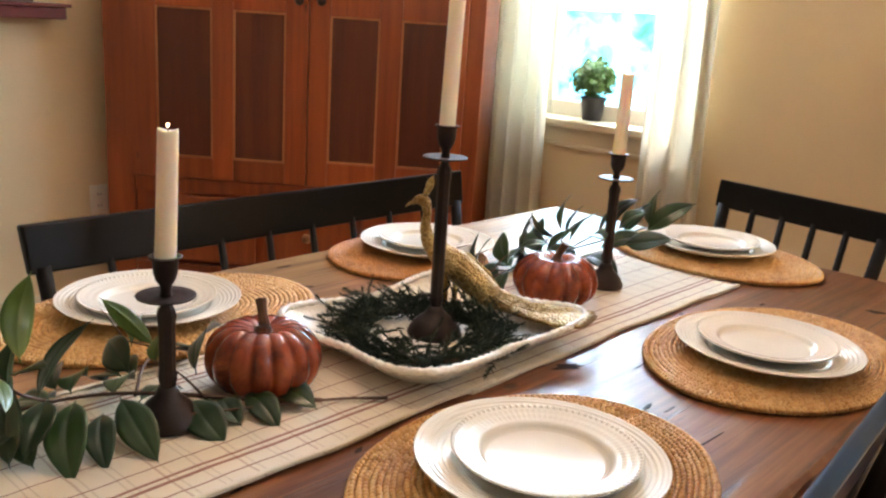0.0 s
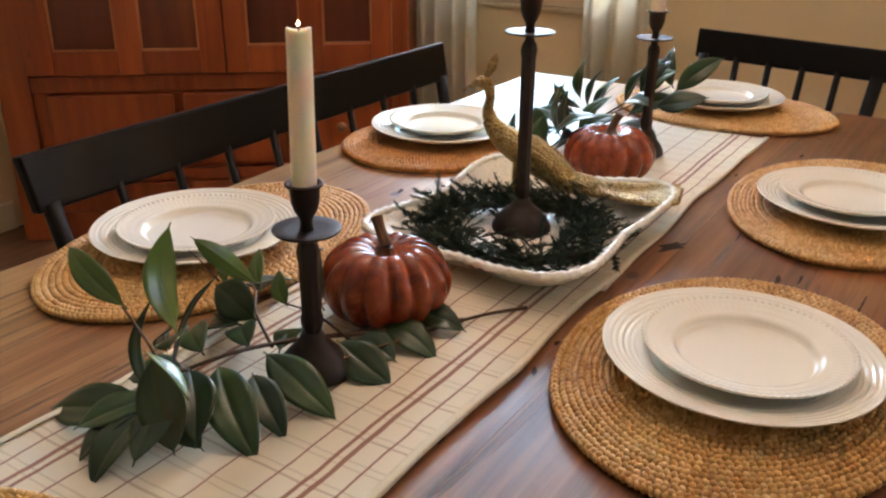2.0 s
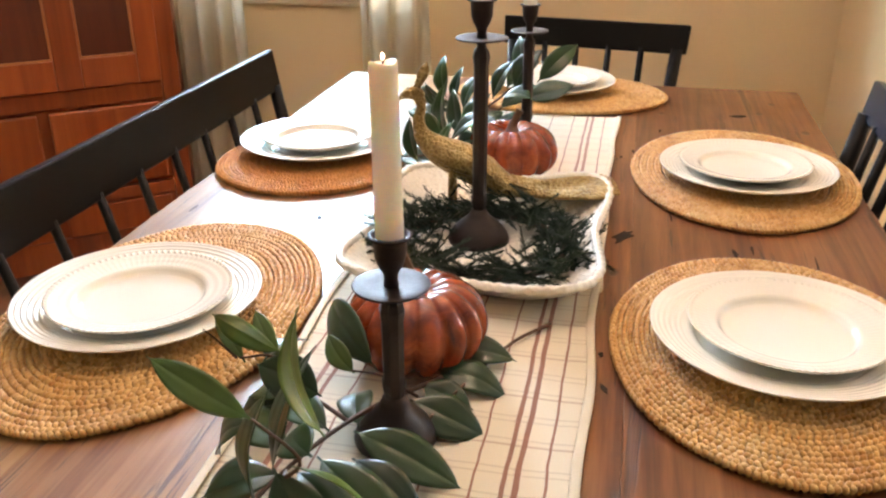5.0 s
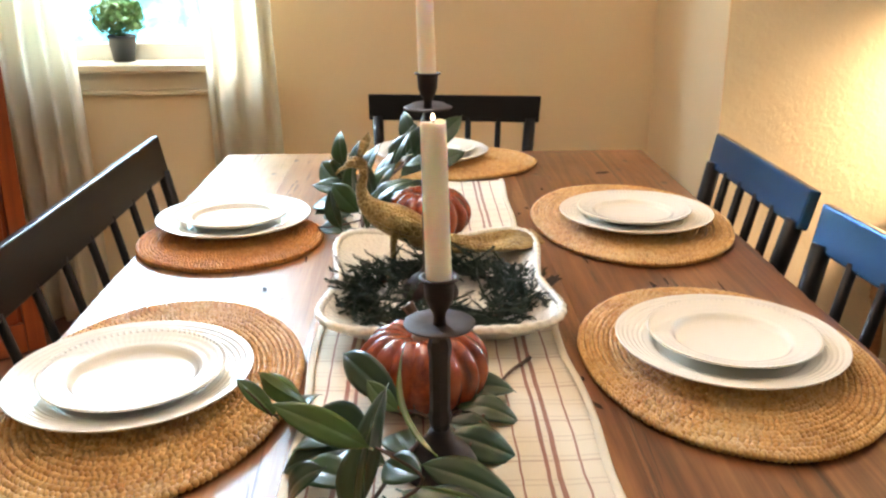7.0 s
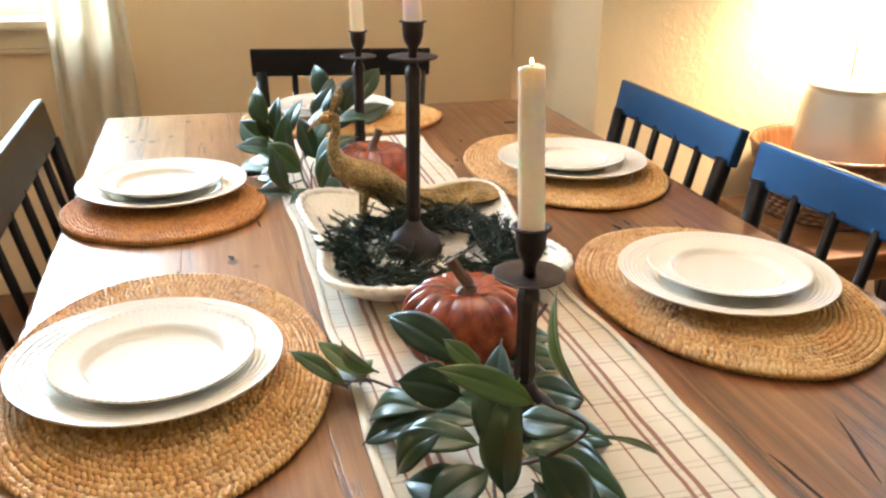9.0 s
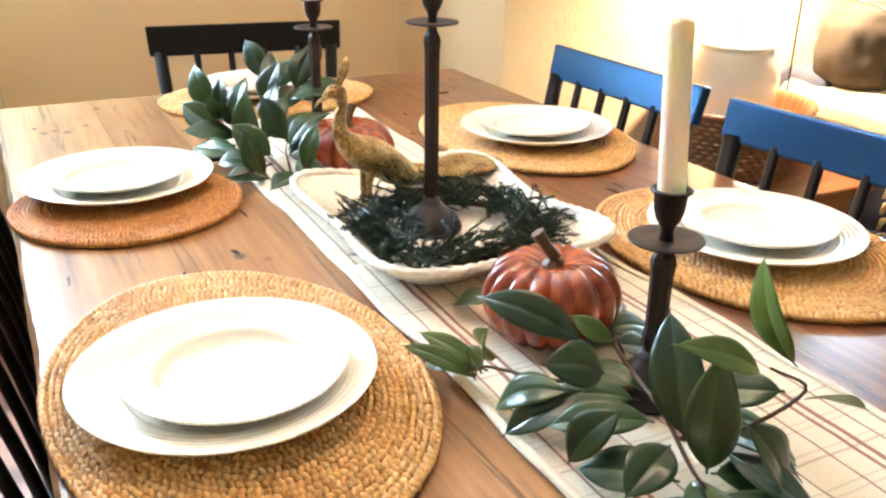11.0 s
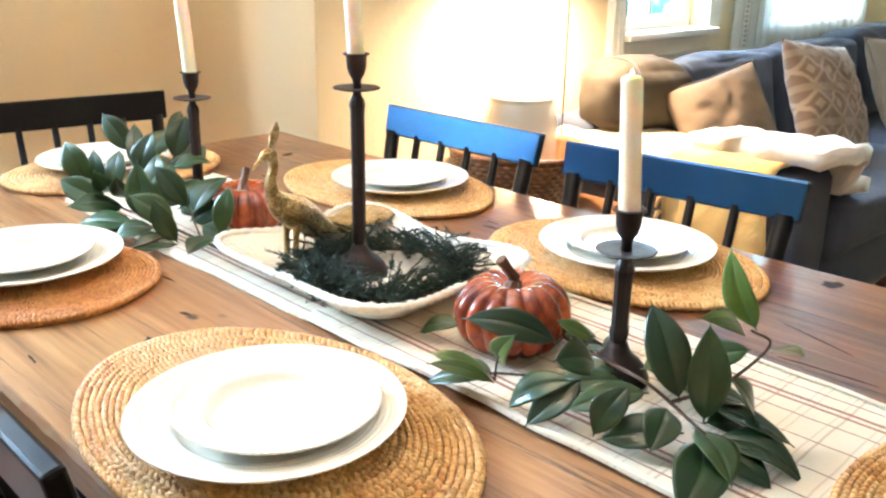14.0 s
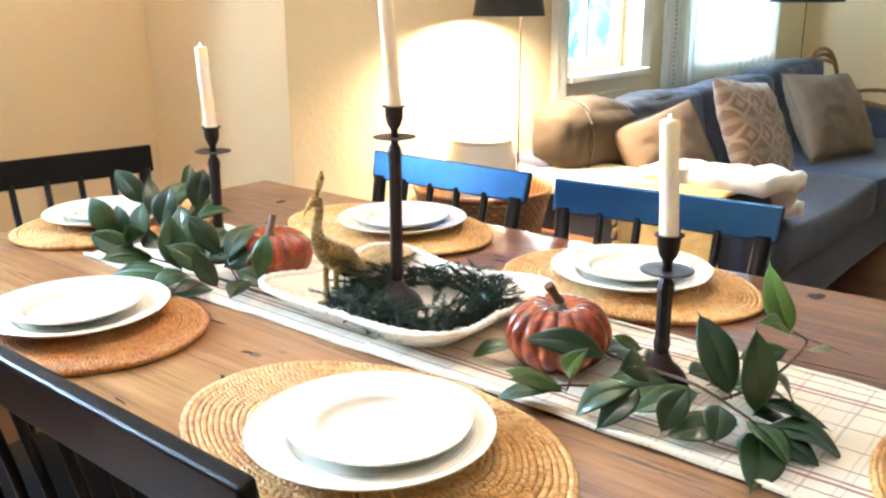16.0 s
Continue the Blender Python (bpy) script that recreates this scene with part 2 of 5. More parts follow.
def china_with_relief():
    k = Nodes("embossed_cream_stoneware")
    dots = k.voronoi(150.0)
    c = k.mix(k.noise(30, 4), (0.85, 0.80, 0.69), (0.91, 0.875, 0.78))
    return k.set(color=c, rough=0.24, coat=0.4, normal=k.bump(dots, 0.55, 0.004))


def glazed_orange():
    k = Nodes("glazed_burnt_orange")
    n1 = k.noise(32, 6, None, 0.65, 0.6)
    c = k.ramp(n1, (0.30, (0.075, 0.010, 0.004)), (0.5, (0.26, 0.038, 0.009)), (0.74, (0.42, 0.080, 0.018)))
    return k.set(color=c, rough=k.math("ADD", k.math("MULTIPLY", k.noise(60, 3), 0.18), 0.14), coat=0.4, normal=k.bump(k.noise(120, 3), 0.12, 0.001))


def woven(name, dark, mid, light):
    """Plaited grass: each stitch its own shade, with fibres and weathered patches."""
    k = Nodes(name)
    r = k.random()
    one = k.t.nodes.new("ShaderNodeNewGeometry").outputs["Random Per Island"]
    fibres = k.noise(420, 3, k.scaled(1, 1, 1, k.math("MULTIPLY", r, 11)))
    patch = k.noise(13, 4, k.scaled(1, 1, 1, k.math("MULTIPLY", r, 5)))
    f = k.math("ADD", k.math("MULTIPLY", fibres, 0.35), k.math("ADD", k.math("MULTIPLY", patch, 0.45), k.math("MULTIPLY", one, 0.20)))
    c = k.ramp(f, (0.30, dark), (0.50, mid), (0.74, light))
    c = k.mix(1.0, c, k.ramp(r, (0, (0.88, 0.84, 0.78)), (1, (1.08, 1.06, 1.04))), "MULTIPLY")
    return k.set(color=c, rough=0.36, normal=k.bump(fibres, 0.4, 0.0008))


def leaf_material(name, dark, light, gloss=0.3):
    k = Nodes(name)
    r = k.random()
    c = k.mix(k.math("POWER", r, 1.8), dark, light)
    c = k.mix(k.math("MULTIPLY", k.noise(60, 3), 0.6), c, tuple(0.55 * x for x in dark))
    m = k.set(color=c, rough=gloss, coat=0.18, coat_rough=0.2, normal=k.bump(k.noise(220, 2), 0.12, 0.0006))
    return m


def plaid(name, lengthwise, crosswise, faint):
    """Cream cotton with woven lines: (place, width) across x, and across y."""
    k = Nodes(name)
    x, y, z = k.split()
    wob = k.math("MULTIPLY", k.math("SUBTRACT", k.noise(14, 2), 0.5), 0.006)
    x, y = k.math("ADD", x, wob), k.math("ADD", y, wob)

    def lines(c, rows):
        total = None
        for place, width in rows:
            one = k.math("LESS_THAN", k.math("ABSOLUTE", k.math("SUBTRACT", c, place)), width / 2)
            total = one if total is None else k.math("MAXIMUM", total, one)
        return total

    cream = k.mix(k.noise(9, 4), (0.76, 0.67, 0.50), (0.85, 0.775, 0.62))
    c = k.mix(k.math("MULTIPLY", lines(y, faint), 0.34), cream, (0.34, 0.24, 0.15))
    c = k.mix(k.math("MULTIPLY", lines(y, crosswise), 0.48), c, (0.34, 0.16, 0.085))
    c = k.mix(k.math("MULTIPLY", lines(x, lengthwise), 0.95), c, (0.26, 0.055, 0.022))
    weave = k.noise(1100, 2)
    c = k.mix(k.math("MULTIPLY", weave, 0.3), c, (0.45, 0.38, 0.27))
    h = k.math("ADD", k.math("MULTIPLY", weave, 0.2), k.noise(22, 3))
    return k.set(color=c, rough=0.85, sheen=0.2, normal=k.bump(h, 0.35, 0.003))


def sheer(name, color, through_light):
    k = Nodes(name)
    folds = k.noise(300, 2)
    c = k.mix(folds, tuple(0.94 * x for x in color), color)
    k.set(color=c, rough=0.8, normal=k.bump(folds, 0.2, 0.0006))
    t = k.t
    tr = t.nodes.new("ShaderNodeBsdfTranslucent")
    tr.inputs[0].default_value = (*color, 1)
    mx = t.nodes.new("ShaderNodeMixShader")
    mx.inputs[0].default_value = through_light
    t.links.new(k.bsdf.outputs[0], mx.inputs[1])
    t.links.new(tr.outputs[0], mx.inputs[2])
    t.links.new(mx.outputs[0], t.nodes["Material Output"].inputs[0])
    return k.m


def wax():
    k = Nodes("ivory_wax")
    return k.set(color=k.mix(k.noise(25, 3), (0.88, 0.77, 0.60), (0.92, 0.83, 0.68)), rough=0.34, sub=0.7, sub_radius=(0.02, 0.012, 0.006), sub_scale=0.5, normal=k.bump(k.noise(60, 3), 0.1, 0.001))


def glow(name, color, power):
    k = Nodes(name)
    return k.set(color=(0, 0, 0, 1), emit=(*color, 1), emit_power=power)


def glass():
    k = Nodes("window_glass")
    return k.set(color=(1, 1, 1, 1), rough=0.0, trans=1.0)


def patterned_pillow():
    k = Nodes("tan_embroidered_weave")
    x, y, z = k.split()
    u = k.math("MULTIPLY", x, 9.5)
    v = k.math("DIVIDE", k.math("SUBTRACT", k.math("FRACT", k.math("ADD", k.math("MULTIPLY", z, 7.5), 0.12)), 0.2), 0.8)
    tri = k.math("ABSOLUTE", k.math("SUBTRACT", k.math("FRACT", u), 0.5))
    tri2 = k.math("ABSOLUTE", k.math("SUBTRACT", v, 0.5))
    d = k.math("ABSOLUTE", k.math("SUBTRACT", k.math("ADD", tri, tri2), 0.5))
    line = k.math("MAXIMUM", k.math("LESS_THAN", d, 0.09), k.math("LESS_THAN", k.math("ADD", tri, tri2), 0.20))
    band = k.math("LESS_THAN", k.math("FRACT", k.math("ADD", k.math("MULTIPLY", z, 7.5), 0.12)), 0.2)
    c = k.mix(line, (0.155, 0.094, 0.054), (0.27, 0.190, 0.118))
    c = k.mix(band, c, (0.22, 0.155, 0.098))
    return k.set(color=c, rough=0.9, sheen=0.3, normal=k.bump(k.noise(420, 2), 0.6, 0.002))


def outdoors():
    k = Nodes("bright_garden_backdrop")
    n1 = k.noise(2.6, 5, None, 0.6, 0.5)
    c = k.ramp(n1, (0.36, (0.030, 0.15, 0.13)), (0.47, (0.075, 0.42, 0.50)), (0.60, (0.20, 0.68, 0.84)))
    return k.set(color=(0, 0, 0, 1), emit=c, emit_power=6.5)


M_TRAY = china_with_relief()
M_PUMPKIN = glazed_orange()
M_MAT = woven("woven_seagrass", (0.50, 0.225, 0.060), (0.74, 0.440, 0.155), (0.90, 0.68, 0.33))
M_MAT_ORANGE = woven("orange_seagrass", (0.34, 0.130, 0.032), (0.60, 0.275, 0.075), (0.76, 0.42, 0.14))
M_BASKET = woven("brown_wicker", (0.075, 0.030, 0.010), (0.18, 0.080, 0.030), (0.31, 0.160, 0.065))
M_LEAF = leaf_material("laurel_leaf", (0.011, 0.038, 0.011), (0.034, 0.088, 0.020), 0.29)
M_LEAF_YOUNG = leaf_material("young_laurel_leaf", (0.050, 0.105, 0.016), (0.110, 0.190, 0.030), 0.30)
M_NEEDLE = leaf_material("juniper_needles", (0.009, 0.027, 0.012), (0.024, 0.050, 0.020), 0.55)
M_BOX = leaf_material("boxwood_leaves", (0.13, 0.26, 0.06), (0.30, 0.44, 0.15), 0.5)
M_CURTAIN = sheer("ivory_curtain", (0.86, 0.83, 0.72), 0.72)
M_SHEER = sheer("white_sheer_curtain", (0.88, 0.90, 0.88), 0.72)
M_WAX = wax()
M_FLAME = glow("candle_flame", (1.0, 0.70, 0.42), 9.0)
M_GLASS = glass()
M_PATTERN = patterned_pillow()
M_OUT = outdoors()
LINES_X = [(-0.124, 0.0022), (-0.102, 0.0048), (-0.092, 0.0040), (-0.066, 0.0020), (-0.022, 0.0018), (0.026, 0.0018), (0.066, 0.0020), (0.091, 0.0040), (0.101, 0.0048), (0.123, 0.0022)]
M_RUNNER = plaid("plaid_cotton", LINES_X, [(-0.35 + 0.072 * i, 0.0028) for i in range(11)], [(-0.35 + 0.072 * i + d, 0.0020) for i in range(11) for d in (0.008, 0.034, 0.042)])


# ---------------------------------------------------------------- mesh helpers
def part(name, bm, material, parent=None, label="", smooth=False, m=None):
    """One mesh object out of a bmesh, under a thing or a part."""
    me = bpy.data.meshes.new(name)
    bmesh.ops.recalc_face_normals(bm, faces=bm.faces[:])
    bm.to_mesh(me)
    bm.free()
    if smooth:
        for p in me.polygons:
            p.use_smooth = True
    me.materials.append(material)
    ob = new(name, me)
    if parent is not None:
        ob.parent = parent
    if m is not None:
        ob.matrix_basis = m
    if label:
        tagged(ob, label)
    return ob


def again(name, ob, parent, m):
    """Another object on the same mesh."""
    o = new(name, ob.data)
    o.parent = parent
    o.matrix_basis = m
    return o


def thing(name, m, label, category, group=""):
    ob = new(name)
    ob.empty_display_size = 0.05
    ob.matrix_basis = m
    return tagged(ob, label, category, group)


def box(bm, x0, x1, y0, y1, z0, z1, bevel=0.0, seg=2):
    b = bmesh.new()
    vs = bmesh.ops.create_cube(b, size=1.0)["verts"]
    for v in vs:
        v.co = Vector(((x0 + x1) / 2 + v.co.x * (x1 - x0), (y0 + y1) / 2 + v.co.y * (y1 - y0), (z0 + z1) / 2 + v.co.z * (z1 - z0)))
    if bevel:
        bmesh.ops.bevel(b, geom=b.edges[:], offset=bevel, segments=seg, profile=0.5, affect="EDGES")
    join(bm, b)
    return bm


def join(bm, b):
    made = {v: bm.verts.new(v.co) for v in b.verts}
    for f in b.faces:
        bm.faces.new([made[v] for v in f.verts])
    b.free()


def solid(x0, x1, y0, y1, z0, z1, bevel=0.0, seg=2):
    return box(bmesh.new(), x0, x1, y0, y1, z0, z1, bevel, seg)


def lathe(profile, n=48, shape=None, bm=None):
    """profile: (radius, height) from the axis outwards and round; shape(angle, radius, height) may alter both."""
    bm = bm or bmesh.new()
    rings = []
    for r, z in profile:
        ring = []
        if r < 1e-6:
            ring = [bm.verts.new((0, 0, z))] * n
        else:
            for i in range(n):
                a = 2 * math.pi * i / n
                rr, zz = shape(a, r, z) if shape else (r, z)
                ring.append(bm.verts.new((rr * math.cos(a), rr * math.sin(a), zz)))
        rings.append(ring)
    for a, b in zip(rings, rings[1:]):
        for i in range(n):
            j = (i + 1) % n
            q = []
            for v in (a[i], a[j], b[j], b[i]):
                if v not in q:
                    q.append(v)
            if len(q) > 2:
                bm.faces.new(q)
    return bm


def tube(points, radii, n=10, bm=None, flat=1.0, up=(0, 0, 1)):
    """A closed tube through points; flat squeezes it along the direction nearest to up."""
    bm = bm or bmesh.new()
    pts = [Vector(p) for p in points]
    rings = []
    for i, p in enumerate(pts):
        d = (pts[min(i + 1, len(pts) - 1)] - pts[max(i - 1, 0)]).normalized()
        u = Vector(up)
        if abs(d.dot(u)) > 0.95:
            u = Vector((0, 1, 0)) if abs(d.y) < 0.9 else Vector((1, 0, 0))
        s = d.cross(u).normalized()
        w = s.cross(d).normalized()
        r = radii[i] if isinstance(radii, (list, tuple)) else radii
        rs, rw = r if isinstance(r, tuple) else (r, r * flat)
        rings.append([bm.verts.new(p + s * rs * math.cos(2 * math.pi * k / n) + w * rw * math.sin(2 * math.pi * k / n)) for k in range(n)])
    for a, b in zip(rings, rings[1:]):
        for k in range(n):
            bm.faces.new((a[k], a[(k + 1) % n], b[(k + 1) % n], b[k]))
    bm.faces.new(rings[0][::-1])
    bm.faces.new(rings[-1])
    return bm


def moved(bm, m):
    bmesh.ops.transform(bm, matrix=m, verts=bm.verts[:])
    return bm


def spline(pts, steps=6):
    """Catmull-Rom through rows of any length."""
    out = []
    p = [np.array(q, float) for q in pts]
    p = [2 * p[0] - p[1]] + p + [2 * p[-1] - p[-2]]
    for i in range(1, len(p) - 2):
        for s in range(steps):
            t = s / steps
            out.append(0.5 * (2 * p[i] + (p[i + 1] - p[i - 1]) * t + (2 * p[i - 1] - 5 * p[i] + 4 * p[i + 1] - p[i + 2]) * t ** 2 + (3 * p[i] - p[i - 1] - 3 * p[i + 1] + p[i + 2]) * t ** 3))
    out.append(p[-2])
    return out


def structure(name, bm, material, label, category, smooth=False):
    return tagged(part(name, bm, material, None, "", smooth), label, category, "", "structure")


# ---------------------------------------------------------------- the room
WEST, NORTH, STUB, LIVING, EAST, SOUTH, TOP = -3.10, 2.80, 0.055, 2.113, 4.44, -2.5, 2.45
structure("floor", solid(WEST - 0.15, EAST + 0.15, SOUTH - 0.15, NORTH + 0.15, -0.12, -0.004), M_FLOOR, "dark reddish-brown wooden floor", "floor")
structure("ceiling", solid(WEST - 0.15, EAST + 0.15, SOUTH - 0.15, NORTH + 0.15, TOP, TOP + 0.12), M_CEIL, "plain white painted ceiling", "ceiling")


def wall_with_openings(name, x0, x1, y0, y1, holes, material, label):
    """A wall along x with openings (x0, x1, z0, z1), in order."""
    bm = bmesh.new()
    x = x0
    for hx0, hx1, hz0, hz1 in holes:
        box(bm, x, hx0, y0, y1, 0, TOP)
        box(bm, hx0, hx1, y0, y1, 0, hz0)
        box(bm, hx0, hx1, y0, y1, hz1, TOP)
        x = hx1
    box(bm, x, x1, y0, y1, 0, TOP)
    return structure(name, bm, material, label, "wall")


W1 = (-1.94, -1.29, 0.845, 2.05)
W2 = (1.52, 2.14, 0.865, 2.05)
W3 = (2.62, 3.68, 0.865, 2.05)
wall_with_openings("wall_north", WEST - 0.15, STUB + 0.15, NORTH, NORTH + 0.15, [W1], M_WALL, "smooth cream painted wall with a window")
structure("wall_stub", box(solid(STUB, STUB + 0.15, LIVING + 0.15, NORTH, 0, TOP), STUB - 0.004, STUB, LIVING, NORTH, 0, TOP), M_WALL, "short cream painted return wall beside the table", "wall")
wall_with_openings("wall_living", STUB, EAST, LIVING, LIVING + 0.15, [W2, W3], M_WALL_ROUGH, "textured cream plaster wall lit by a lamp")
structure("wall_west", solid(WEST - 0.15, WEST, SOUTH, NORTH, 0, TOP), M_WALL, "cream painted wall beside the corner cupboard", "wall")
structure("wall_east", solid(EAST, EAST + 0.15, SOUTH, LIVING + 0.15, 0, TOP), M_WALL, "cream painted end wall of the sitting area", "wall")
wall_with_openings("wall_south", WEST, EAST, SOUTH - 0.15, SOUTH, [], M_WALL, "plain cream wall closing the room")
structure("baseboard", solid(WEST, WEST + 0.015, SOUTH, 1.70, 0, 0.10, 0.004), M_TRIM_CREAM, "cream painted skirting board", "baseboard")
structure("baseboard", solid(STUB, EAST, LIVING - 0.015, LIVING, 0, 0.10, 0.004), M_TRIM_CREAM, "cream painted skirting board", "baseboard")
structure("backdrop", solid(-14, 16, 9.0, 9.1, -2, 9.0), M_OUT, "bright blurred garden seen outside", "backdrop")


def window(name, hole, wall_y, sill_y, label, sill_x=0.05, mullion=False, apron=True):
    x0, x1, z0, z1 = hole
    w = tagged(new(name), label, "window", "", "structure")
    fr = bmesh.new()
    y0, y1 = wall_y + 0.08, wall_y + 0.125
    for a, b, c, d in ((x0, x0 + 0.045, z0, z1), (x1 - 0.045, x1, z0, z1), (x0 + 0.045, x1 - 0.045, z0 + 0.02, z0 + 0.075), (x0 + 0.045, x1 - 0.045, z1 - 0.05, z1), (x0 + 0.045, x1 - 0.045, 1.44, 1.48)):
        box(fr, a, b, y0, y1, c, d, 0.004)
    if mullion:
        box(fr, (x0 + x1) / 2 - 0.012, (x0 + x1) / 2 + 0.012, y0 + 0.004, y1 - 0.004, z0 + 0.075, 1.44, 0.003)
    part("window_frame", fr, M_TRIM, w)
    g = part("pane", solid(x0 + 0.04, x1 - 0.04, wall_y + 0.098, wall_y + 0.102, z0 + 0.06, z1 - 0.04), M_GLASS, w)
    g.visible_shadow = False
    s = bmesh.new()
    box(s, x0 - sill_x, x1 + sill_x, sill_y, wall_y - 0.001, z0 - 0.005, z0 + 0.022, 0.006)
    box(s, x0 + 0.001, x1 - 0.001, wall_y - 0.001, wall_y + 0.08, z0 + 0.001, z0 + 0.021)
    part("window_sill", s, M_TRIM if mullion else M_TRIM_CREAM, w)
    if apron:
        a = bmesh.new()
        box(a, x0 - sill_x + 0.02, x1 + sill_x - 0.02, wall_y - 0.016, wall_y - 0.001, z0 - 0.065, z0 - 0.006, 0.003)
        box(a, x0 - sill_x + 0.015, x1 + sill_x - 0.015, wall_y - 0.024, wall_y - 0.001, z0 - 0.080, z0 - 0.066, 0.004)
        part("apron", a, M_TRIM_CREAM, w)
    return w


window("window_1", W1, NORTH, 2.735, "white framed window with a cream sill and apron")
w2 = window("window_2", W2, LIVING, 2.055, "white double-hung window beside the sofa", 0.03, True)
window("window_3", W3, LIVING, 2.065, "white window veiled by sheer curtains", 0.0, False)
cs = bmesh.new()
box(cs, W2[0] - 0.09, W2[0] - 0.001, LIVING - 0.018, LIVING - 0.001, 0.888, 2.06, 0.004)
box(cs, W2[1] + 0.001, W2[1] + 0.10, LIVING - 0.018, LIVING - 0.001, 0.888, 2.06, 0.004)
box(cs, W2[0] - 0.09, W2[1] + 0.10, LIVING - 0.020, LIVING - 0.001, 2.062, 2.15, 0.004)
part("casing", cs, M_TRIM, w2)


def curtain(x0, x1, y, z0, z1, folds, depth, material, label, spread=0.0, seed=1):
    rnd = random.Random(seed)
    nx, nz = folds * 10, 16
    bm = bmesh.new()
    phase = [rnd.uniform(-0.4, 0.4) for _ in range(folds + 2)]
    grid = []
    for k in range(nz + 1):
        v = k / nz
        row = []
        for i in range(nx + 1):
            u = i / nx
            wob = 0.25 * math.sin(3 * v + 5 * u + seed)
            yy = y + depth * math.sin(2 * math.pi * folds * u + phase[int(u * folds)] * 0.6 + wob) * (0.75 + 0.25 * v)
            w = (x1 - x0) * (1 + spread * (1 - v))
            row.append(bm.verts.new((x0 + u * w + 0.004 * math.sin(9 * v + 7 * u), yy, z0 + (z1 - z0) * v)))
        grid.append(row)
    for a, b in zip(grid, grid[1:]):
        for i in range(nx):
            bm.faces.new((a[i], a[i + 1], b[i + 1], b[i]))
    ob = part("curtain", bm, material, None, "", True)
    s = ob.modifiers.new("thickness", "SOLIDIFY")
    s.thickness = 0.002
    return tagged(ob, label, "curtain", "curtains")


curtain(-2.03, -1.79, 2.69, 0.02, 2.2, 4, 0.030, M_CURTAIN, "ivory floor-length curtain gathered beside the cupboard", 0.05, 2)
curtain(-1.385, -1.195, 2.69, 0.02, 2.2, 3, 0.032, M_CURTAIN, "ivory floor-length curtain gathered beside the window", 0.25, 5)
curtain(1.36, 1.46, 2.07, 0.02, 2.2, 3, 0.012, M_SHEER, "white sheer curtain between lamp and window", 0.0, 7)
curtain(2.28, 2.60, 2.05, 0.02, 2.2, 5, 0.018, M_SHEER, "white sheer curtain with a beaded edge", 0.0, 9)
curtain(2.60, 3.74, 2.05, 0.02, 2.2, 12, 0.014, M_SHEER, "white sheer curtain drawn across the window", 0.0, 11)


